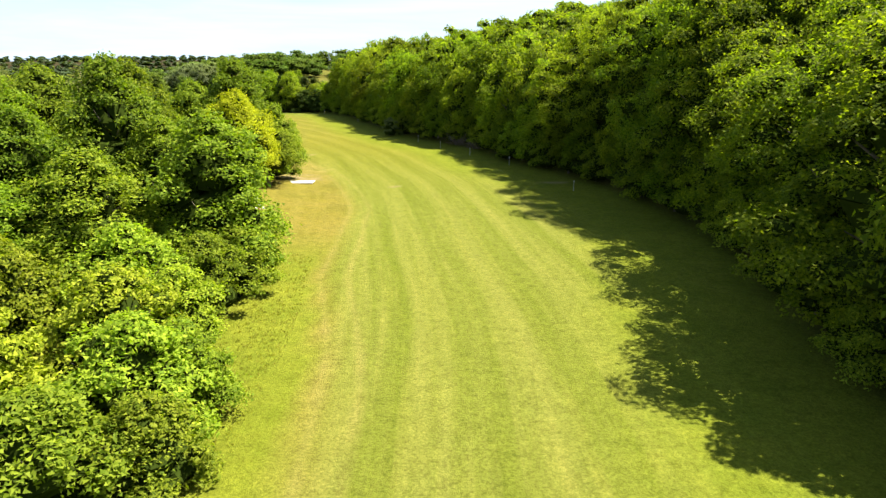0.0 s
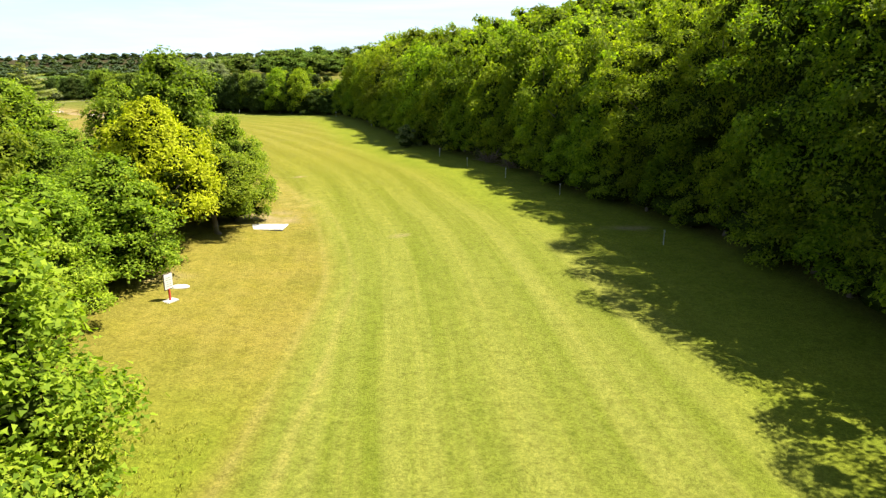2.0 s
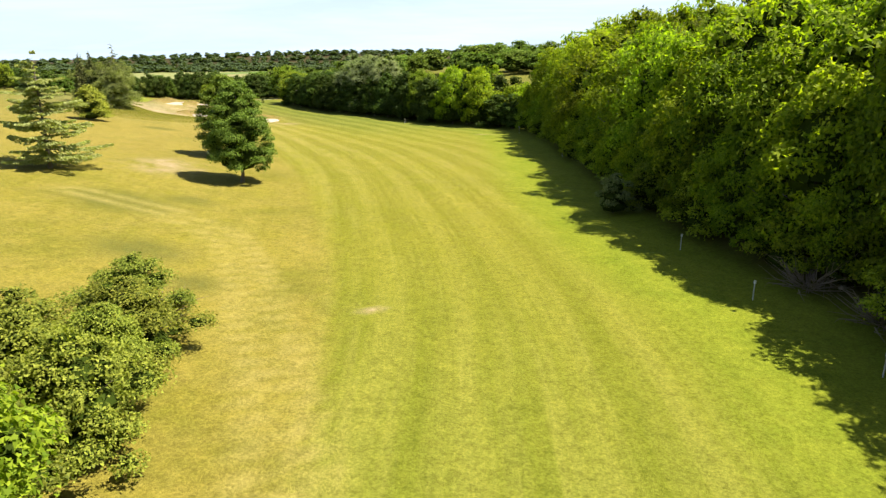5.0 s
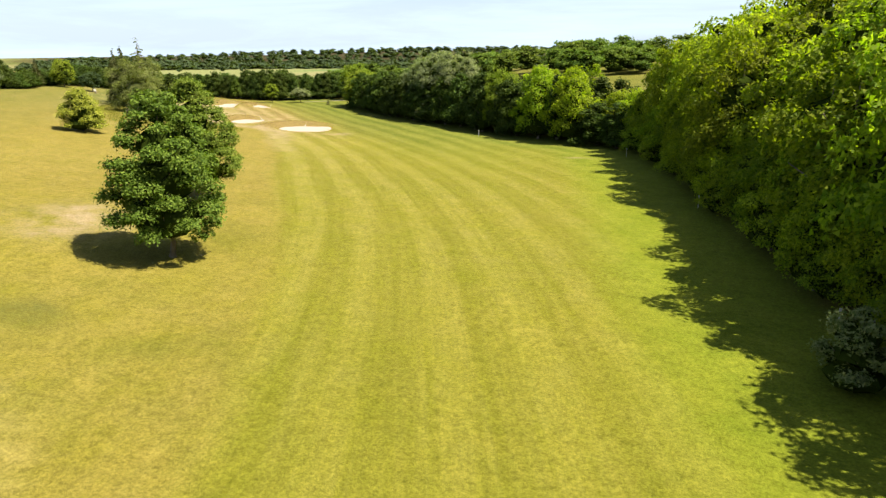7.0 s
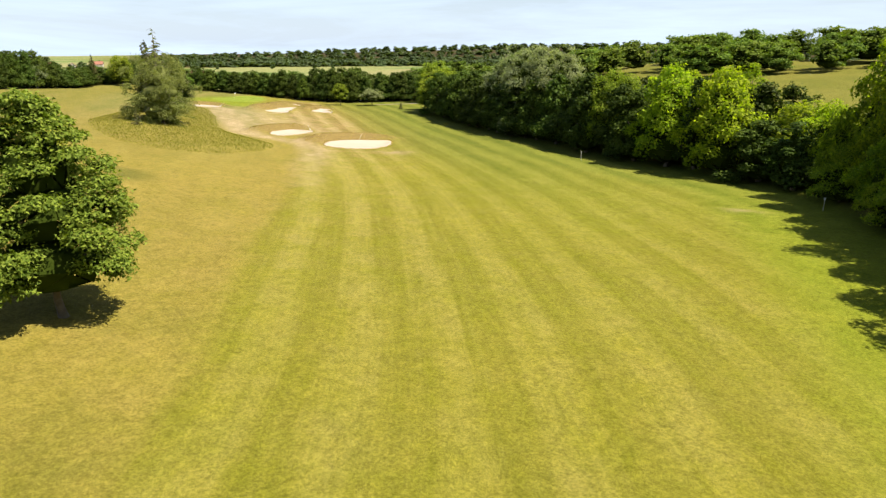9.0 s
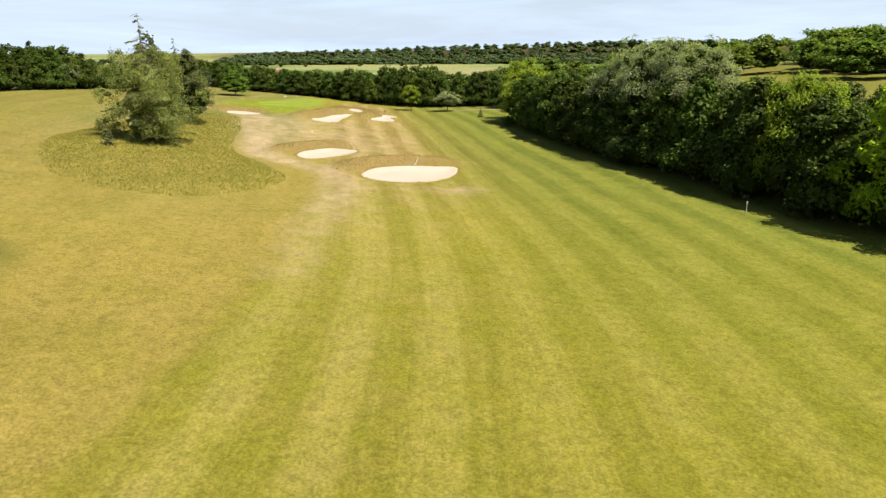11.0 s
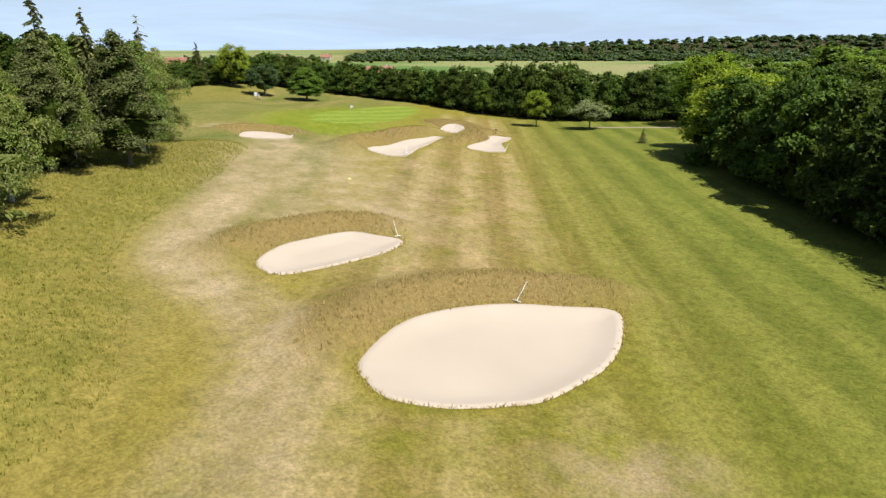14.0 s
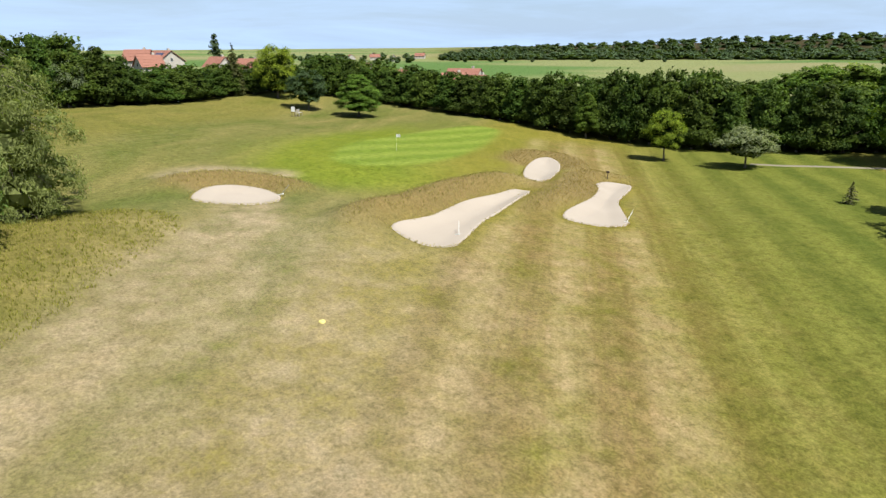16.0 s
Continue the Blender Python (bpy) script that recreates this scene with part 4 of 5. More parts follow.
cedar_big = (mesh_np("crown", *join_tris(crown_arrays(172, 10.4, 4.7, 0.1, 44, 18000, 0.22, "round", narrow=0.38, droop=1.0, size=0.25, core=0.42, ragged=0.4, flatten=0.5)[:2], conifer_mesh("boughs", 78, needle_cedar, 13.4, 4.6, 0.4, 15, 6, 90, 0.34, 0.30, True, 0.5, power=0.95, raw=True, spread=0.2)), needle_cedar), spire[1])
spruce_kind = conifer_mesh("crown", 73, needle_dark, 9.5, 2.5, 0.4, 26, 9, 40, 0.42, 0.35)
pine_kind = tree_kind(74, needle_dark, 11, 3.5, 1.0, 28, 10000, 0.24, "egg", thick=0.17, narrow=0.4, core=0.6)
firlet_kind = conifer_mesh("crown", 75, needle_dark, 1.9, 0.75, 0.05, 12, 8, 10, 0.2, 0.2)
yew_kind = tree_kind(76, leaf_thorn, 5.5, 2.3, 0.0, 26, 9000, 0.15, "bush", thick=0.1, ragged=0.08)
poplar_kind = tree_kind(77, far_leaf, 22, 2.8, 0.5, 24, 2600, 0.65, "column", size=0.6)


# the wood on the slope
edge_pts = smooth_line(EDGE, 0.5)
seg = np.linalg.norm(np.diff(edge_pts, axis=0), axis=1)
run = np.concatenate([[0], np.cumsum(seg)])


def edge_at(s, inside):
    """A place at the way s along the wood's edge, that far inside it."""
    x, y = np.interp(s, run, edge_pts[:, 0]), np.interp(s, run, edge_pts[:, 1])
    x2, y2 = np.interp(s + 1, run, edge_pts[:, 0]), np.interp(s + 1, run, edge_pts[:, 1])
    d = math.hypot(x2 - x, y2 - y)
    return x + inside * (y2 - y) / d, y - inside * (x2 - x) / d


s_start = float(np.interp(2, edge_pts[:400, 1], run[:400]))
s_corner = float(run[np.argmin(np.hypot(edge_pts[:, 0] + 43, edge_pts[:, 1] - 203))])
s_end = float(run[np.argmin(np.hypot(edge_pts[:, 0] + 139, edge_pts[:, 1] - 266))])
WOOD = "wood on the slope"


def merged(name, picks, mat, label, category):
    """One mesh of many far or hidden crowns, which nobody could count."""
    vs, tone, idx = [], [], []
    store = {}
    hz = land(np.array([p[1] for p in picks]), np.array([p[2] for p in picks]))[0]
    for (me, x, y, sink, turn, sc), h0 in zip(picks, hz):
        z = h0 - sink
        if me.name not in store:
            co = np.empty(len(me.vertices) * 3, np.float32)
            me.vertices.foreach_get("co", co)
            mi = np.empty(len(me.polygons), np.int32)
            me.polygons.foreach_get("material_index", mi)
            store[me.name] = (co.reshape(-1, 3), mi)
        idx.append(store[me.name][1])
        co = store[me.name][0] * np.array(sc, np.float32)
        c, s_ = math.cos(turn), math.sin(turn)
        vs.append(np.column_stack([co[:, 0] * c - co[:, 1] * s_ + x, co[:, 0] * s_ + co[:, 1] * c + y, co[:, 2] + z]))
        tone.append(np.full(len(co), rng.uniform(0, 1), np.float32))
    V_ = np.vstack(vs)
    me = mesh_np(name, V_, np.arange(len(V_)).reshape(-1, 3), [mat, crown_shade], index=np.concatenate(idx))
    a = me.attributes.new("tone", "FLOAT", "POINT")
    a.data.foreach_set("value", np.concatenate(tone))
    return tagged(new(name, me), label, category, kind="stuff")


def wood_height(y):
    """Height of the wood's outer trees: tallest beside the tee, lower further on."""
    return float(np.interp(y, [0, 18, 30, 46, 54, 60, 80, 86, 95, 140, 205], [12.5, 13.5, 16, 16, 18.5, 21.5, 21.5, 17.0, 13.6, 13.4, 13.4]))


s, i = s_start, 0
while s < s_corner:
    if i % 3 == 1:
        x, y = edge_at(s, rng.uniform(1.2, 2.0))
        plant(shrub_kinds[i % 2], "shrub", "dense green shrub at the foot of the wood", x, y, rng.uniform(0, 6.28), rng.uniform(0.7, 1.15), WOOD, "shrub")
        s += rng.uniform(2.2, 3.0)
    else:
        x, y = edge_at(s, rng.uniform(1.6, 2.8))
        sc_ = rng.uniform(0.62, 0.9)
        plant(front_kinds[i % 3], "tree", "broadleaf tree at the shaded edge of the wood", x, y, rng.uniform(0, 6.28), (sc_, sc_, rng.uniform(0.62, 0.95)), WOOD)
        s += rng.uniform(3.2, 4.6)
    i += 1
for row, inside in enumerate((3.9, 8.6, 14.0)):
    s = s_start + rng.uniform(0, 3)
    while s < s_corner - 5 - 4 * row:
        x, y = edge_at(s, inside + rng.uniform(-0.9, 0.9))
        high = wood_height(y) > 15
        if high:
            x, y = edge_at(s, (4.0, 9.4, 15.6)[row] + rng.uniform(-0.7, 0.7))
        hgt = wood_height(y) * rng.uniform(0.85, 1.08)
        hgt *= (0.95, 1.03, 0.98)[row] if high else (1.06, 1.08, 1.06)[row]
        kinds, full = (tall_kinds, 20) if high else (front_kinds, 9.5) if row == 0 else (canopy_kinds, 11)
        sc_ = rng.uniform(0.66, 0.86) if high else rng.uniform(0.92, 1.2)
        plant(kinds[int(rng.integers(3))], "tree", "tall broadleaf tree in a dense wood", x, y, rng.uniform(0, 6.28), (sc_, sc_, hgt / full), WOOD)
        s += rng.uniform(5.0, 6.6) if high else rng.uniform(4.4, 6.0)
picks, inside = [], 18.0
while inside < 64:
    s = s_start - 8 + rng.uniform(0, 5)
    while s < s_corner - 18 - 0.3 * inside:
        x, y = edge_at(s, inside + rng.uniform(-2.4, 2.4))
        sc_ = rng.uniform(0.8, 1.3)
        picks.append(((canopy_kinds if inside < 22 else thin_kinds)[int(rng.integers(3))][0], x, y, 0.0, rng.uniform(0, 6.28), (sc_, sc_, rng.uniform(0.86, 1.06))))
        s += rng.uniform(6.2, 8.8)
    inside += 6.8
merged("wood_canopy", picks, leaf_wood, "closed green canopy of the wood climbing the slope", "woodland")

# the belt of trees on the other side of the tee
BELT = "belt of trees beside the tee"
for x, y, k, hgt, wid in [
        (-11.6, 21.5, "s", 5.2, 1.1), (-14.5, 26, "s", 5.6, 1.15), (-18.5, 22, "s", 5.6, 1.2), (-21, 28, "s", 6.2, 1.2), (-24, 23, "s", 6, 1.3), (-12.5, 17, "s", 4.6, 1.1), (-17.5, 16, "s", 5, 1.2),
        (-15.0, 40.0, "f", 10.6, 1.16), (-20.6, 36.0, "f", 8.6, 1.05), (-26, 33.5, "f", 8.2, 1.0), (-21.0, 47.0, "f", 9.2, 1.0), (-16.2, 31.2, "s", 6.0, 1.25), (-27.5, 41, "f", 10.0, 1.05), (-32, 36, "f", 10.0, 1.1),
        (-25.4, 48.8, "f", 13.2, 1.1), (-33, 47, "f", 11.5, 1.1), (-27.5, 56.5, "f", 12.6, 1.05), (-21.6, 50.8, "s", 5.0, 1.0), (-22.8, 55.8, "f", 7.0, 0.85), (-21.8, 60.8, "f", 7.4, 0.98), (-23.6, 58.6, "s", 4.6, 0.9), (-21.4, 54.0, "s", 4.4, 0.95), (-28.5, 64.5, "f", 7.4, 0.9), (-36, 58, "f", 11.0, 1.1),
        (-21.6, 65.9, "y", 10.4, 0.92), (-24.6, 75.4, "f", 13.6, 1.25), (-20.6, 72.6, "l", 7.2, 0.92), (-21.0, 77.4, "f", 9.0, 0.80), (-24.6, 81.0, "s", 5.6, 1.0), (-31.0, 79.5, "f", 10.4, 0.95), (-31.5, 72.4, "f", 6.8, 0.9), (-27.5, 85, "s", 4.6, 1.0), (-24.4, 84.6, "s", 4.8, 0.9), (-28.4, 90.6, "s", 4.0, 1.05), (-29.8, 86.6, "s", 4.3, 1.1),
        (-31.0, 93.4, "s", 3.7, 0.95), (-26.8, 88.0, "s", 4.0, 0.8), (-13.0, 37.4, "s", 4.4, 0.95), (-13.6, 34.2, "s", 4.8, 1.0), (-12.9, 40.6, "s", 3.8, 0.8), (-9.9, 18.6, "s", 3.6, 0.85), (-10.6, 23.4, "s", 4.2, 0.8), (-13.0, 29.0, "s", 4.6, 0.9), (-38, 76, "f", 9.5, 1.1), (-42, 48, "f", 11, 1.1), (-40, 36, "f", 10.5, 1.1), (-36, 28, "f", 9.6, 1.1), (-30, 29, "s", 6.5, 1.3)]:
    if k == "s":
        plant((thorn_kinds if y > 80 else shrub_kinds)[int(rng.integers(2))], "shrub", "tangled thorn shrub beside the dry rough" if y > 80 else "thick sunlit green shrub beside the tee", x, y, rng.uniform(0, 6.28), (wid, wid, hgt / 5), BELT, "shrub")
    elif k == "y":
        plant(yellow_kind, "tree", "yellow-leaved tree among darker green ones", x, y, 1.0, (wid, wid, hgt / 10.5), BELT)
    elif k == "l":
        plant(lifted_kind, "tree", "broadleaf tree with its crown clear of the grass", x, y, 2.0, (wid, wid, hgt / 10), BELT)
    else:
        plant(fine_kinds[int(rng.integers(2)) if x > -24 else int(rng.integers(3))], "tree", "sunlit broadleaf tree with a full green crown", x, y, rng.uniform(0, 6.28), (wid, wid, hgt / 10), BELT)

# single trees on the course
plant(cedar_kind, "cedar", "cedar with spreading grey-green boughs on open grass", -64.6, 116.9, 0.5, 1.0)
plant(maple_kind, "maple", "dense dark green maple on a short bare trunk", -50.6, 127.7, 0.0, (1.0, 1.0, 1.0), "pair of maples")
plant(maple_kind, "maple", "dense dark green maple on a short bare trunk", -62.2, 140.4, 2.2, (1.02, 1.02, 1.0), "pair of maples")
plant(cedar_big, "cedar", "large drooping cedar in unmown grass", -125.4, 184.0, 0.0, 1.0, "clump of conifers")
plant(cedar_big, "cedar", "drooping cedar at the end of a clump of conifers", -153.0, 200.2, 1.0, (0.72, 0.72, 0.86), "clump of conifers")
plant(firlet_kind, "fir", "knee-high young fir in unmown grass", -121.9, 178.0, 0.0, 1.1)
plant(pine_kind, "pine", "dark pine in a clump on unmown grass", -140.1, 195.9, 0.0, (1.05, 1.05, 0.92), "clump of conifers")
plant(pine_kind, "pine", "dark pine in a clump on unmown grass", -137.6, 190.6, 2.0, 0.85, "clump of conifers")
plant(spruce_kind, "spruce", "thin-topped spruce in a clump", -140.0, 191.0, 1.0, (1.2, 1.2, 1.22), "clump of conifers")
plant(spruce_kind, "spruce", "thin-topped spruce in a clump", -148, 195.0, 2.0, (1.0, 1.0, 1.2), "clump of conifers")
plant(birch_kind, "birch", "weeping birch with a pale trunk", -130.1, 187.6, 0.0, (0.95, 0.95, 0.72), "clump of conifers")
plant(birch_kind, "birch", "weeping birch with a pale trunk", -139.5, 192.1, 2.0, (0.9, 0.9, 0.85), "clump of conifers")
plant(birch_kind, "birch", "weeping birch with a pale trunk", -145.0, 198.0, 4.0, (1.15, 1.15, 0.84), "clump of conifers")
plant(yew_kind, "yew", "rounded dark evergreen on open grass", -103.6, 157.2, 0.0, (1.35, 1.35, 1.1))
plant(round_kind, "tree", "small round-headed young tree on mown grass", -168.8, 264.6, 0.0, 1.0)
plant(grey_kind, "tree", "small grey-leaved round-headed tree on mown grass", -160.8, 269.1, 0.0, (1.18, 1.18, 1.0))
plant(firlet_kind, "fir", "young conifer on mown grass", -143.4, 261.2, 0.0, 1.0)
plant(maple_kind, "tree", "young broadleaf tree on the grass behind the green", -206.8, 239.3, 1.0, (0.95, 0.95, 0.60))
plant(purple_kind, "tree", "dark-leaved tree beside a bench", -213.7, 233.5, 0.0, (0.95, 0.95, 0.88))
plant(maple_kind, "tree", "young broadleaf tree before the hedge", -186.8, 267.0, 2.0, (0.56, 0.56, 0.62))

# hedge along the far part of the fairway and round behind the green
HEDGE = "hedge trees round the end of the hole"
s = s_corner
while s < s_end - 4:
    way = s - s_corner
    for depth in (0.2, 5.0, 10.5):
        x, y = edge_at(s + rng.uniform(-0.8, 0.8), depth + rng.uniform(-0.6, 0.6))
        sc_ = rng.uniform(1.1, 1.4) if way < 46 else rng.uniform(1.05, 1.3)
        tall_ = rng.uniform(1.2, 1.45) if way < 46 else rng.uniform(1.15, 1.35)
        if way < 9:
            tall_ *= 0.62
            if depth > 8:
                continue
        if depth < 2 and 47 < way < 66:
            tall_ *= 0.88
        plant([*hedge_kinds, *front_kinds][int(rng.integers(6 if way < 26 else 3))], "tree", "dark green hedge tree grown down to the grass", x, y, rng.uniform(0, 6.28), (sc_, sc_, tall_ * (0.9 if depth > 8 else 1.0)), HEDGE)
    s += rng.uniform(4.0, 5.2)
for way, depth, sc_ in ((47, 4.0, 1.0), (51.5, 6.0, 1.08), (56, 3.6, 1.02), (61, 5.6, 1.1), (65.5, 3.4, 0.9)):
    plant(silver_kind, "willow", "tall silver-grey willow above the hedge", *edge_at(s_corner + way, depth), way, (sc_ * 0.95, sc_ * 0.95, sc_), HEDGE)
plant(silver_bush, "willow", "silver-grey willow bush at the shaded edge", *edge_at(s_corner + 54, -0.6), 0.0, 1.1, HEDGE, "shrub")
plant(silver_bush, "willow", "silver-grey willow bush at the shaded edge", *edge_at(s_corner + 46, 0.8), 2.0, 0.95, HEDGE, "shrub")
plant(bright_kind, "tree", "bright green tree standing out of the hedge", *edge_at(s_corner + 30, 1.6), 1.0, (0.85, 0.85, 1.1), HEDGE)
plant(bright_kind, "tree", "bright green tree on a bare trunk at the hedge's end", -127.6, 257.6, 1.0, (1.3, 1.3, 0.95), HEDGE)
plant(bright_kind, "tree", "large bright green round-headed tree", -151, 286, 3.0, (1.15, 1.15, 1.1), HEDGE)
plant(blossom_kind, "shrub", "shrub with pale blossom at the wood's edge", -12.6, 130, 0.0, 0.9, WOOD, "shrub")
BACK = smooth_line([(-172, 128), (-180, 146), (-187, 162), (-196, 178), (-205, 198), (-216, 212), (-228, 224), (-232, 236), (-224, 247), (-212, 257), (-198, 265), (-186, 270), (-174, 275), (-168, 281), (-162, 288.5), (-156, 296), (-148, 304), (-138, 312)], 3.2)
rear = []
for k, (x, y) in enumerate(BACK):
    for depth in (0, 1, 2):
        d = BACK[min(k + 1, len(BACK) - 1)] - BACK[max(k - 1, 0)]
        d = d / np.linalg.norm(d)
        px_, py_ = x - d[1] * 4.5 * depth + rng.uniform(-.6, .6), y + d[0] * 4.5 * depth + rng.uniform(-.6, .6)
        sc_ = rng.uniform(0.9, 1.12)
        sz_ = rng.uniform(0.9, 1.1) * (1.06 if y < 206 else 0.60 if x < -213 and y < 237 else 0.82 if x < -198 else 0.98 if x < -188 else 1.2 if x < -172 else 1.02)
        if depth == 0:
            plant(hedge_kinds[int(rng.integers(2))], "tree", "dark green hedge tree behind the green", px_, py_, rng.uniform(0, 6.28), (sc_, sc_, sz_), HEDGE)
        else:
            rear.append((thin_hedge[int(rng.integers(2))][0], px_, py_, 0.0, rng.uniform(0, 6.28), (sc_, sc_, sz_)))
plant(spruce_kind, "spruce", "pointed dark spruce in the hedge", -227.5, 224.8, 0.0, (0.85, 0.85, 0.88), HEDGE)
plant(bright_kind, "tree", "bright green tree in the hedge", -224, 231.1, 0.0, (0.75, 0.75, 0.80), HEDGE)
plant(grey_kind, "tree", "pale grey-leaved tree before the hedge", -206.3, 200.8, 0.0, (0.85, 0.85, 1.3), HEDGE)
plant(poplar_kind, "poplar", "tall narrow poplar above the village", -406.2, 247.3, 0.0, (0.95, 0.95, 1.05))
merged("hedge_depth", rear, leaf_hedge, "dark green trees thick behind the hedge", "woodland")

# ---- distance: woods across the meadow, trees in the dip, wooded ridge ----
picks = []
for k in range(110):
    a = radians(rng.uniform(-14, 38))
    d = 196 + 22 * math.sin(a * 3) + rng.uniform(0, 80) + 1.6 * max(0.0, math.degrees(a) - 12)
    x, y = FAR0[0] - d * math.sin(a), FAR0[1] + d * math.cos(a)
    sc_ = rng.uniform(1.0, 1.5)
    picks.append((thin_kinds[k % 3][0], x, y, 0.5, rng.uniform(0, 6.28), (sc_ * 1.15, sc_ * 1.15, sc_ * 0.78)))
merged("meadow_wood", picks, leaf_maple, "belt of broadleaf trees beyond a meadow", "woodland")
picks = []
for k in range(34):
    a = radians(rng.uniform(26, 70))
    d = rng.uniform(240, 420)
    x, y = FAR0[0] - d * math.sin(a), FAR0[1] + d * math.cos(a)
    sc_ = rng.uniform(0.6, 1.0)
    picks.append((thin_kinds[k % 3][0], x, y, 1.5, rng.uniform(0, 6.28), (sc_ * 1.2, sc_ * 1.2, sc_ * 0.75)))
for k in range(50):          # round and behind the village
    a = radians(rng.uniform(68, 102))
    d = rng.uniform(250, 420)
    x, y = FAR0[0] - d * math.sin(a), FAR0[1] + d * math.cos(a)
    sc_ = rng.uniform(0.6, 1.0)
    picks.append((thin_kinds[k % 3][0], x, y, 1.5, rng.uniform(0, 6.28), (sc_ * 1.2, sc_ * 1.2, sc_ * 0.9)))
merged("valley_trees", picks, leaf_hedge, "scattered broadleaf trees in a shallow valley", "woodland")
tuft_tree = crown_mesh("far_crown", 81, far_leaf, 9, 5.5, 0.0, 4, 90, 1.7, "bush", up=0.8, size=0.62, core=0.8)
picks = []
for rr, step in ((868, 8), (881, 10), (900, 11), (924, 12), (952, 13), (990, 14), (1036, 15), (1084, 15)):
    a = -22.0
    while a < 62 - (rr - 868) * 0.006:
        x, y = FAR0[0] - (rr + rng.uniform(-6, 6)) * math.sin(radians(a)), FAR0[1] + (rr + rng.uniform(-6, 6)) * math.cos(radians(a))
        sc_ = rng.uniform(1.0, 2.0)
        picks.append((tuft_tree, x, y, 1.5, rng.uniform(0, 6.28), (sc_, sc_, rng.uniform(0.8, 1.08))))
        a += math.degrees(step / rr) * rng.uniform(0.7, 1.3)
for k in range(60):          # hedgerow trees and copses between the fields, and beside the far village
    a = rng.uniform(60, 80)
    rr = rng.uniform(760, 1000)
    x, y = FAR0[0] - rr * math.sin(radians(a)), FAR0[1] + rr * math.cos(radians(a))
    picks.append((tuft_tree, x, y, 0.5, rng.uniform(0, 6.28), (0.9, 0.9, 0.75)))
for a in (45.5, 47, 50.5, 55, 57, 58.2, 60):
    rr = 800
    x, y = FAR0[0] - rr * math.sin(radians(a)), FAR0[1] + rr * math.cos(radians(a))
    picks.append((tuft_tree, x, y, 0.3, rng.uniform(0, 6.28), (0.6, 0.6, 0.62)))
merged("ridge_wood", picks, far_leaf, "dark broadleaf forest on the distant ridge", "woodland")

# ---- small things on the course ----
white_paint = plain_material("white_paint", (0.55, 0.55, 0.53), (0.48, 0.48, 0.46), 6.0, 0.5, 0.1)
concrete = plain_material("concrete", (0.46, 0.45, 0.42), (0.40, 0.385, 0.35), 2.0, 0.9, 0.3)
grey_post = plain_material("grey_post", (0.42, 0.42, 0.40), (0.30, 0.30, 0.28), 8.0, 0.7, 0.2)
red_paint = plain_material("red_paint", (0.42, 0.04, 0.03), (0.34, 0.03, 0.025), 6.0, 0.5, 0.1)
dark_wood = plain_material("dark_wood", (0.12, 0.085, 0.055), (0.07, 0.05, 0.035), 9.0, 0.8, 0.5)
board_ink = plain_material("board_ink", (0.16, 0.20, 0.16), (0.12, 0.16, 0.12), 9.0, 0.6, 0.1)
gravel = plain_material("gravel", (0.185, 0.160, 0.110), (0.14, 0.12, 0.082), 0.7, 0.95, 0.6)


def box(sx, sy, sz, at=(0, 0, 0), bevel=0.01, tilt=None):
    """A bevelled box standing on at."""
    bm = bmesh.new()
    bmesh.ops.create_cube(bm, size=1.0)
    bmesh.ops.scale(bm, vec=(sx, sy, sz), verts=bm.verts)
    if bevel:
        bmesh.ops.bevel(bm, geom=bm.edges[:], offset=bevel, segments=2, affect="EDGES")
    bmesh.ops.translate(bm, vec=(0, 0, sz / 2), verts=bm.verts)
    if tilt is not None:
        bmesh.ops.rotate(bm, cent=(0, 0, 0), matrix=tilt, verts=bm.verts)
    bmesh.ops.translate(bm, vec=at, verts=bm.verts)
    return bm


def bm_mesh(name, bm, mat, smooth=False):
    me = bpy.data.meshes.new(name)
    bm.to_mesh(me)
    bm.free()
    me.materials.append(mat)
    for pl in me.polygons:
        pl.use_smooth = smooth
    return me


def rod(name, path, radii, mat, sides=8):
    v_, f_ = tube(path, radii, sides)
    return mesh_np(name, v_, f_, mat, True)


# boundary posts along the wood and the hedge
post_me = rod("shaft", [(0, 0, -0.2), (0, 0, 0.1), (0, 0, 1.0)], (0.035, 0.035, 0.035), grey_post)
cap_me = bm_mesh("cap", box(0.14, 0.05, 0.2, (0, 0, 0.98), 0.015), white_paint)
first = None
for x, y in [(13.4, 74), (7.6, 92.6), (2.3, 101.9), (-2.4, 110.1), (-6.6, 119.7), (-13, 137), (-23.5, 162.4), (-37.4, 192.5), (-42.9, 206.2), (-53.8, 212.2), (-69.2, 211.4)]:
    m = Matrix.Translation((x, y, ground_z(x, y))) @ Matrix.Rotation(0.4, 4, "Z")
    if first is None:
        first = thing("boundary_post", "short grey post with a white plate at the wood's edge", "post", group="boundary posts")
        part("shaft", post_me, first)
        part("cap", cap_me, first, "small white plate")
        first.matrix_basis = m
    else:
        copy_thing(first, m)

# tee slab and hole sign beside the belt of trees
slab = thing("tee_slab", "white concrete slab lying in the dry grass", "slab", (-18.2, 76.0, ground_z(-18.2, 76.0) + 0.01), 0.02)
part("slab_top", bm_mesh("slab_top", box(3.6, 1.85, 0.09, (0, 0, -0.03), 0.02), concrete), slab)
sign = thing("hole_sign", "upright hole sign with a white panel on a red post", "sign", (-17.7, 58.2, ground_z(-17.7, 58.2)), 1.15)
part("foot", bm_mesh("foot", box(0.75, 0.55, 0.10, (0, 0, -0.04), 0.03), concrete), sign, "pale concrete foot")
part("post", bm_mesh("post", box(0.10, 0.10, 0.75, (0, 0, 0.0), 0.012), red_paint), sign, "red painted post")
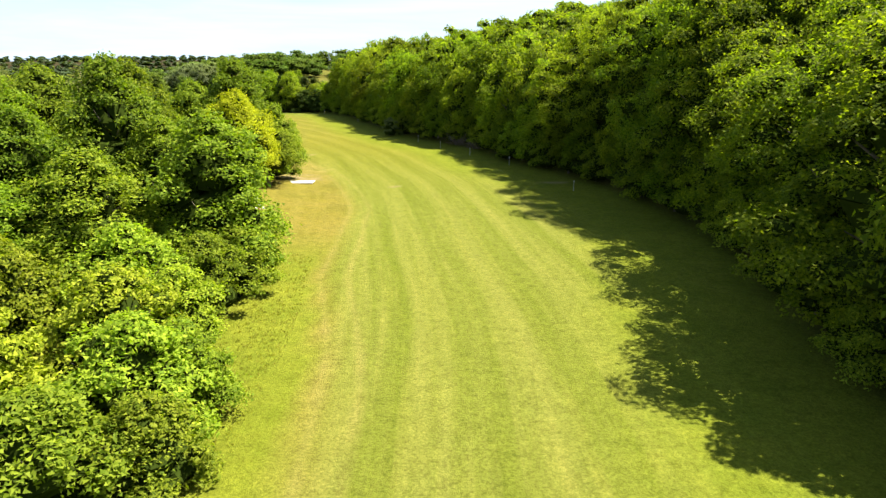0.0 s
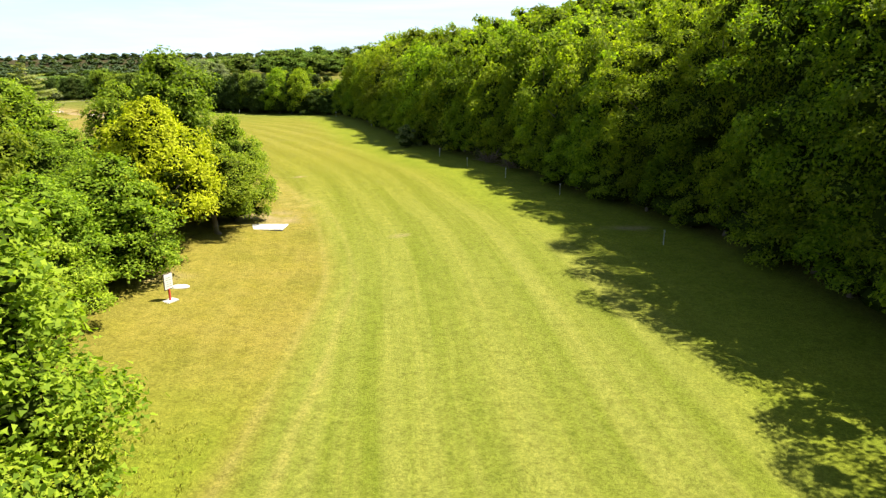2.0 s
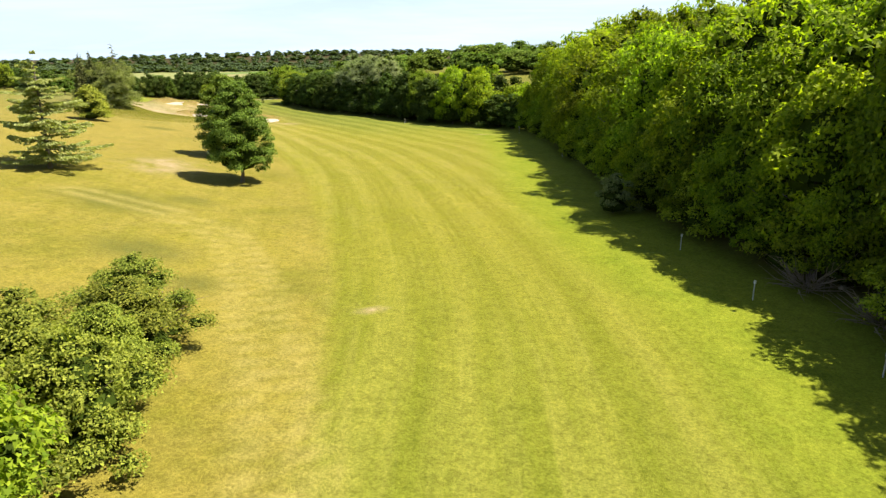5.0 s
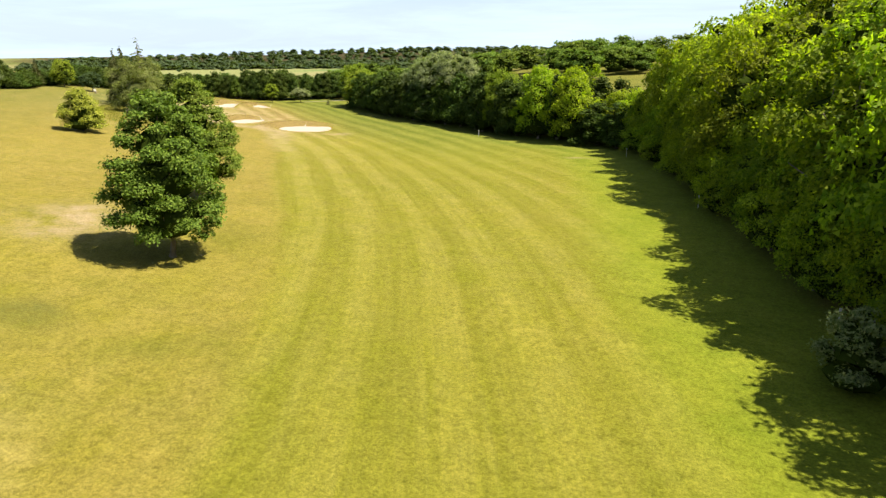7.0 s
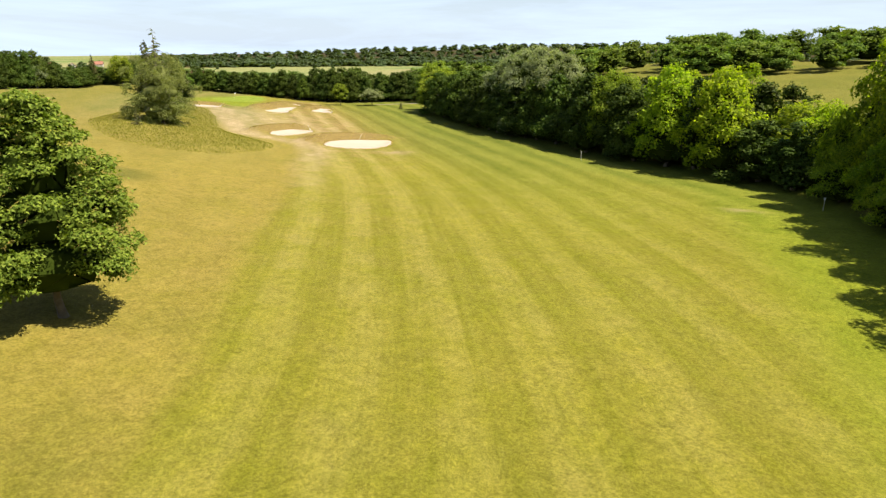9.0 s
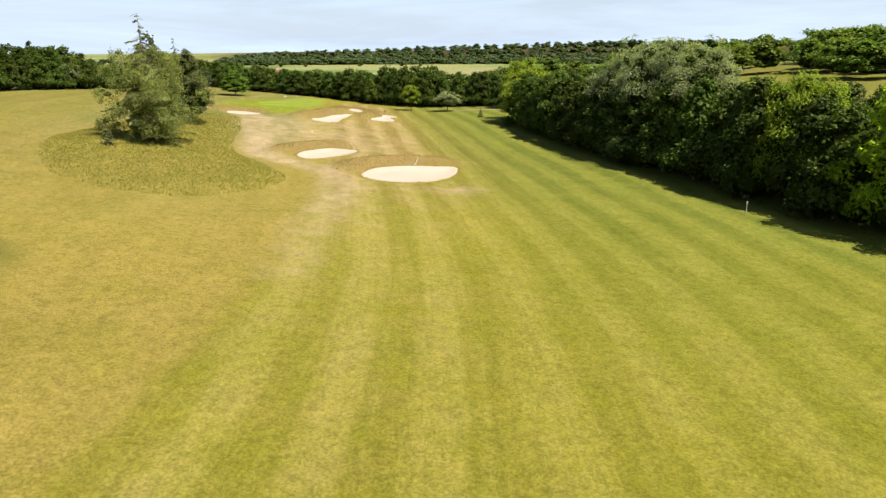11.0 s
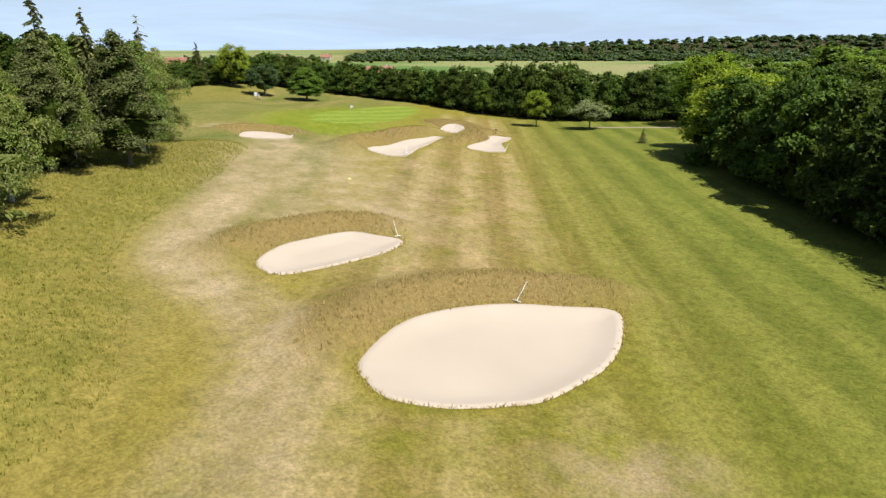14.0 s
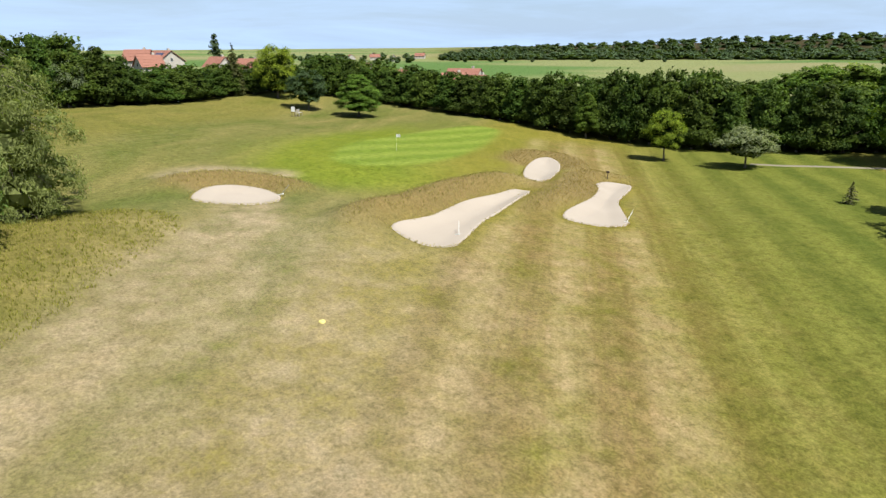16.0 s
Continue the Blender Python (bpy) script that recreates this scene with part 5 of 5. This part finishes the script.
panel = part("panel", bm_mesh("panel", box(0.62, 0.06, 0.95, (0, 0, 0.68), 0.02), dark_wood), sign)
part("face", bm_mesh("face", box(0.54, 0.012, 0.84, (0, -0.038, 0.735), 0.004), white_paint), panel, "white printed face")
for k in range(5):
    part("text_bar", bm_mesh("text_bar", box(0.40 - 0.06 * (k % 3), 0.004, 0.035, (0, -0.046, 0.86 + 0.12 * k), 0), board_ink), panel)
# flat lump added in place of a patch of pale bare soil
stone = thing("white_stone", "pale bare soil beside the hole sign, built as a flat lump", "stone", (-18.2, 60.4, ground_z(-18.2, 60.4)), 0.3)
bmq = bmesh.new()
bmesh.ops.create_icosphere(bmq, subdivisions=2, radius=0.45)
for vv in bmq.verts:
    vv.co = Vector((vv.co.x * 1.5, vv.co.y * 0.8, vv.co.z * 0.28)) * (1 + 0.15 * noise.noise(vv.co * 3))
part("stone", bm_mesh("stone", bmq, concrete, True), stone)

# rakes at the bunkers
rake_handle = rod("handle", [(0, 0, 0.03), (0, 0.55, 0.22), (0, 1.15, 0.44)], (0.018, 0.018, 0.016), white_paint, 6)
rake_head = bm_mesh("head", box(0.45, 0.05, 0.06, (0, 0, 0.0), 0.01), white_paint)
rake_tine = rod("tine", [(0, 0, 0.0), (0, -0.03, -0.07)], (0.010, 0.005), white_paint, 5)
first = None
for x, y, a, tip in [(-107.4, 207.9, 0.29, 0.9), (-118.9, 207.7, 1.34, 0.9), (-155.6, 215.6, -1.11, 0.9), (-144.8, 224.2, 1.09, 0.5), (-145.5, 238.5, 0.36, 0.9)]:
    m = Matrix.Translation((x, y, ground_z(x, y) + 0.08)) @ Matrix.Rotation(a, 4, "Z") @ Matrix.Rotation(tip * 0.4, 4, "X")
    if first is None:
        first = thing("bunker_rake", "white bunker rake leaning on the bank", "rake", group="rakes at the bunkers")
        part("handle", rake_handle, first)
        hd = part("head", rake_head, first)
        for k in range(8):
            o = part("tine", rake_tine, hd)
            o.location = (-0.19 + k * 0.055, 0, 0)
        first.matrix_basis = m
    else:
        copy_thing(first, m)

# flag on the green
flag = thing("golf_flag", "white golf flag on a thin pole in the green", "flag", (-171.5, 231.0, ground_z(-171.5, 231.0)), 0.9, 0.78)
part("pole", rod("pole", [(0, 0, -0.1), (0, 0, 1.0), (0, 0, 2.15)], (0.009, 0.008, 0.008), white_paint, 8), flag)
gxs, gzs = np.meshgrid(np.linspace(0, 0.52, 8), np.linspace(1.72, 2.12, 5))
fy = 0.06 * np.sin(gxs * 11) * gxs / 0.5
fvv = np.stack([gxs, fy, gzs], -1).reshape(-1, 3)
fid = np.arange(40).reshape(5, 8)
front = np.stack([fid[:-1, :-1], fid[:-1, 1:], fid[1:, 1:], fid[1:, :-1]], -1).reshape(-1, 4)
part("cloth", mesh_np("cloth", np.vstack([fvv, fvv + [0, 0.006, 0]]), np.vstack([front, front[:, ::-1] + 40]), white_paint, True), flag)

# bench by the dark tree
bench_wood = plain_material("bench_wood", (0.34, 0.32, 0.28), (0.24, 0.22, 0.19), 7.0, 0.8, 0.3)
bench = thing("bench", "weathered grey slatted garden bench beside a dark tree", "bench", (-207.6, 230.4, ground_z(-207.6, 230.4)), 2.6)
for k in range(4):
    part("seat_slat", bm_mesh("seat_slat", box(1.8, 0.10, 0.04, (0, -0.18 + 0.12 * k, 0.44), 0.01), bench_wood), bench)
for k in range(3):
    part("back_slat", bm_mesh("back_slat", box(1.8, 0.03, 0.10, (0, 0.28, 0.58 + 0.14 * k), 0.01), bench_wood), bench)
for sx in (-0.8, 0.8):
    for sy in (-0.18, 0.24):
        part("leg", bm_mesh("leg", box(0.07, 0.07, 0.98 if sy > 0 else 0.44, (sx, sy, 0), 0.01), bench_wood), bench)
tee_sign = thing("tee_board", "small pale board on two posts near the bench", "sign", (-206.4, 229.2, ground_z(-206.4, 229.2)), 1.0)
part("board", bm_mesh("board", box(0.55, 0.05, 0.7, (0, 0, 0.75), 0.012), white_paint), tee_sign)
for sx in (-0.2, 0.2):
    part("post", bm_mesh("post", box(0.07, 0.06, 1.0, (sx, 0.06, 0), 0.01), dark_wood), tee_sign)

# small marker by the far bunker, a yellow distance disc, and a dead shrub at the wood's edge
mark = thing("marker_post", "small dark marker post behind a bunker", "post", (-160.2, 248.9, ground_z(-160.2, 248.9)), 0.4)
part("post", bm_mesh("post", box(0.06, 0.06, 0.66, (0, 0, 0), 0.01), dark_wood), mark)
part("plate", bm_mesh("plate", box(0.34, 0.08, 0.20, (0, 0, 0.6), 0.02), dark_wood), mark)
yellow_paint = plain_material("yellow_paint", (0.55, 0.50, 0.16), (0.48, 0.42, 0.12), 5.0, 0.6, 0.1)
disc = thing("distance_disc", "pale yellow distance disc set in the dry grass", "marker", (-135.5, 212.6, ground_z(-135.5, 212.6)))
part("disc", rod("disc", [(0, 0, -0.05), (0, 0, 0.05), (0, 0, 0.07), (0, 0, 0.075)], (0.15, 0.15, 0.13, 0.001), yellow_paint, 20), disc)
twig = plain_material("dead_twig", (0.20, 0.15, 0.11), (0.13, 0.10, 0.075), 6.0, 0.9, 0.4)
gd = np.random.default_rng(31)
bits = []
for k in range(90):
    a, up_ = gd.uniform(0, 6.28), gd.uniform(0.2, 1.3)
    d_ = np.array([math.cos(a), math.sin(a), up_])
    d_ /= np.linalg.norm(d_)
    p0 = np.array([0, 0, 0.2]) + d_ * gd.uniform(0, 1.4)
    p1 = p0 + d_ * gd.uniform(0.6, 1.3) + gd.normal(size=3) * 0.2
    p2 = p1 + d_ * gd.uniform(0.4, 1.0) + gd.normal(size=3) * 0.35
    bits.append(tube([p0, p1, p2], (0.035, 0.022, 0.006), 4))
dv, df = join(*bits)
dead = mesh_np("brush", dv, df, twig, True)
for x, y, sc_ in ((0.6, 112.2, 0.95), (3.4, 107.4, 0.95), (-30.2, 94.2, 0.7)):
    t_ = thing("dead_shrub", "bare brown dead shrub among green ones", "shrub", (x, y, ground_z(x, y)), sc_ * 4, sc_, "dead shrubs")
    part("brush", dead, t_)

# gravel path past the last trees
PATH = smooth_line([(-162.5, 272), (-159.5, 274.2), (-157.5, 276.5), (-153, 281), (-148, 286.5), (-141, 293)], 1.0)
wv = []
for k, (x, y) in enumerate(PATH):
    d = PATH[min(k + 1, len(PATH) - 1)] - PATH[max(k - 1, 0)]
    d = d / np.linalg.norm(d)
    for q in (-1.0, -0.4, 0.4, 1.0):
        wv.append((x - d[1] * q * 0.55, y + d[0] * q * 0.55, 0.05 if abs(q) < 0.9 else -0.02))
wv = np.array(wv)
wv[:, 2] += land(wv[:, 0], wv[:, 1])[0] + 0.02
wf = [(4 * k + c, 4 * k + c + 1, 4 * k + c + 5, 4 * k + c + 4) for k in range(len(PATH) - 1) for c in range(3)]
tagged(new("path", mesh_np("path", wv, wf, gravel, True)), "pale gravel path at the end of the hedge", "path", kind="structure")

# ---- village behind the hedge ----
plaster = plain_material("plaster", (0.38, 0.355, 0.31), (0.32, 0.295, 0.26), 1.0, 0.9, 0.1)
tiles = plain_material("roof_tile", (0.24, 0.105, 0.07), (0.19, 0.08, 0.055), 2.5, 0.85, 0.5)
glass_dark = plain_material("window_glass", (0.05, 0.06, 0.07), (0.04, 0.05, 0.06), 2.0, 0.15, 0.0)
solar = plain_material("solar_panel", (0.03, 0.04, 0.08), (0.04, 0.05, 0.10), 3.0, 0.2, 0.0)
shutter = plain_material("shutter", (0.45, 0.42, 0.36), (0.38, 0.35, 0.30), 4.0, 0.7, 0.1)


def house(x, y, base, wide, deep, eave, rise, turn, panels=False, label="cream house with a red tiled gable roof"):
    """A house with gabled walls, two roof slopes with courses, windows and a chimney."""
    h = thing("house", label, "house", (x, y, base), turn, group="village houses")
    bm = bmesh.new()
    a, b = wide / 2, deep / 2
    lo = min(-0.3, ground_z(x, y) - base - 0.5)
    pts = [(-a, -b, lo), (a, -b, lo), (a, b, lo), (-a, b, lo), (-a, -b, eave), (a, -b, eave), (a, b, eave), (-a, b, eave), (-a, 0, eave + rise), (a, 0, eave + rise)]
    vs_ = [bm.verts.new(p) for p in pts]
    for f in ((0, 1, 5, 4), (2, 3, 7, 6), (1, 2, 6, 9, 5), (3, 0, 4, 8, 7), (4, 5, 9, 8), (6, 7, 8, 9)):
        bm.faces.new([vs_[i] for i in f])
    part("wall", bm_mesh("wall", bm, plaster), h)
    slope = math.atan2(rise, b)
    run_ = math.hypot(rise, b) + 0.6
    for sgn in (-1, 1):
        bm = bmesh.new()
        prof = [(0.0, -0.02)]
        for k in range(8):               # courses of tiles, each lapping over the next
            prof += [(run_ * k / 8, 0.05), (run_ * (k + 1) / 8, 0.11)]
        prof += [(run_, -0.02)]
        cols = [[bm.verts.new((sx * (wide / 2 + 0.4), -d_, h_)) for d_, h_ in prof] for sx in (-1, 1)]
        for k in range(len(prof)):
            q = (k + 1) % len(prof)
            bm.faces.new((cols[0][k], cols[0][q], cols[1][q], cols[1][k]))
        bm.faces.new(cols[0][::-1])
        bm.faces.new(cols[1])
        bmesh.ops.recalc_face_normals(bm, faces=bm.faces[:])
        bmesh.ops.rotate(bm, cent=(0, 0, 0), matrix=Matrix.Rotation(slope, 3, "X"), verts=bm.verts)
        bmesh.ops.translate(bm, vec=(0, 0, eave + rise + 0.06), verts=bm.verts)
        if sgn > 0:
            bmesh.ops.rotate(bm, cent=(0, 0, 0), matrix=Matrix.Rotation(math.pi, 3, "Z"), verts=bm.verts)
        rf = part("roof", bm_mesh("roof", bm, tiles), h, "red clay tiles")
        if panels and sgn < 0:
            bm = box(wide * 0.45, run_ * 0.5, 0.08, (wide * 0.1, -run_ * 0.5, 0.14), 0.01)
            bmesh.ops.rotate(bm, cent=(0, 0, 0), matrix=Matrix.Rotation(slope, 3, "X"), verts=bm.verts)
            bmesh.ops.translate(bm, vec=(0, 0, eave + rise + 0.06), verts=bm.verts)
            part("solar_panel", bm_mesh("solar_panel", bm, solar), rf, "dark solar panel")
    part("chimney", bm_mesh("chimney", box(0.7, 0.7, 1.5, (a * 0.5, b * 0.15, eave + rise - 0.7), 0.04), plaster), h)
    for k in range(3):
        for sgn in (-1, 1):
            w = part("window", bm_mesh("window", box(1.1, 0.10, 1.25, (-a + wide * (k + 0.5) / 3, sgn * (b + 0.01), eave - 1.75), 0.02), white_paint), h)
            part("pane", bm_mesh("pane", box(0.9, 0.05, 1.05, (-a + wide * (k + 0.5) / 3, sgn * (b + 0.05), eave - 1.65), 0), glass_dark), w)
    for sgn in (-1, 1):
        w = part("window", bm_mesh("window", box(0.10, 1.0, 1.2, (sgn * (a + 0.01), 0, eave - 0.2), 0.02), white_paint), h)
        part("pane", bm_mesh("pane", box(0.05, 0.8, 1.0, (sgn * (a + 0.05), 0, eave - 0.1), 0), glass_dark), w)
    return h


for x, y, ridge, wide, deep, turn, pan in [(-358.9, 216.0, 11.6, 8, 8, 1.2, False), (-353.5, 223.2, 11.2, 10, 9, 0.45, True), (-340.8, 218.0, 10.0, 7, 7, 1.9, False), (-368.5, 242.6, 8.9, 7, 8, 0.6, False),
                                           (-362.8, 252.7, 8.2, 8, 8, 0.9, False), (-348.9, 276.2, 5.4, 8, 8, 1.0, False), (-338.6, 275.9, 4.5, 6, 6, 0.4, False), (-349.7, 290.0, 6.3, 10, 8, 0.5, False),
                                           (-307.8, 311.3, 5.0, 11, 9, 0.7, False), (-303.2, 305.0, 4.0, 8, 7, 1.5, False), (-297.0, 310.2, 3.4, 7, 7, 0.3, False), (-377.5, 315.5, 2.8, 9, 8, 0.9, False)]:
    house(x, y, ridge - 6.4, wide, deep, 3.2, 3.2, turn, pan)
for a, rr in ((67.2, 900), (65.6, 840), (69.0, 880), (63.8, 930)):
    x, y = FAR0[0] - rr * math.sin(radians(a)), FAR0[1] + rr * math.cos(radians(a))
    house(x, y, ground_z(x, y), 12, 9, 3.5, 3.5, a, False, "distant cream farmhouse with a red roof")

# ---- unmown grass: tufts on the island, on the bunker banks and in the rough ----


def tufts(name, spots, mat, high, label, blades=5):
    """Bent blades in tufts, too many to count."""
    g = np.random.default_rng(17)
    n = len(spots)
    z = land(spots[:, 0], spots[:, 1])[0]
    at = np.repeat(np.column_stack([spots, z]), blades, 0)
    m = len(at)
    ang = g.uniform(0, 6.283, m)
    out = np.column_stack([np.cos(ang), np.sin(ang), np.zeros(m)])
    side = np.column_stack([-np.sin(ang), np.cos(ang), np.zeros(m)])
    h = high * g.uniform(0.5, 1.3, m)[:, None]
    w = 0.018 * g.uniform(0.6, 1.4, m)[:, None]
    root = at + out * g.uniform(0, 0.12, m)[:, None]
    lean = out * h * g.uniform(0.2, 0.7, m)[:, None]
    up = np.array([0, 0, 1.0])
    v4 = np.stack([root - side * w - up * 0.03, root + side * w - up * 0.03, root + lean * 0.4 + side * w * 0.7 + up * h * 0.6, root + lean + up * h], 1)
    me = mesh_np(name, v4.reshape(-1, 3), np.arange(4 * m).reshape(-1, 4), mat)
    return tagged(new(name, me), label, "grass", kind="stuff")


g7 = np.random.default_rng(7)
cand = np.column_stack([g7.uniform(-162, -98, 46000), g7.uniform(167, 212, 46000)])
inside_i = loop_distance(ISLAND, cand[:, 0], cand[:, 1])
tufts("long_grass", cand[inside_i < -0.2], grass_blade, 0.13, "unmown yellow-green grass on the mound round the conifers", 4)
for bk, lp in zip(bunker_things, LOOPS):
    lo_, hi_ = lp.min(0) - 4.5, lp.max(0) + 4.5
    n_c = int(55 * (hi_[0] - lo_[0]) * (hi_[1] - lo_[1]) / 4)
    cand = np.column_stack([g7.uniform(lo_[0], hi_[0], n_c), g7.uniform(lo_[1], hi_[1], n_c)])
    bz = land(cand[:, 0], cand[:, 1])[1]
    own = np.abs(loop_distance(lp, cand[:, 0], cand[:, 1]) - bz["sand"]) < 0.01
    keep_b = (bz["bank"] > 0.3) & (bz["sand"] > 0.03) & own & (g7.uniform(0, 1, n_c) < bz["bank"])
    rim = np.vstack([lp + g7.normal(size=lp.shape) * 0.08 for _ in range(4)])
    t_ = tufts("bank_grass", np.vstack([cand[keep_b], rim]), dry_blade, 0.15, "dry brown grass on the bank", 3)
    t_.parent = bk
    del t_["category"]
cand = np.column_stack([g7.uniform(-30, -4, 9000), g7.uniform(14, 52, 9000)])
cu = along(CL, cand[:, 0], cand[:, 1])[0]
tufts("verge_grass", cand[(cu > 8.0) & (cu < 17) & (cand[:, 1] < 46)], grass_blade, 0.13, "rough green grass between the tee and the trees", 4)
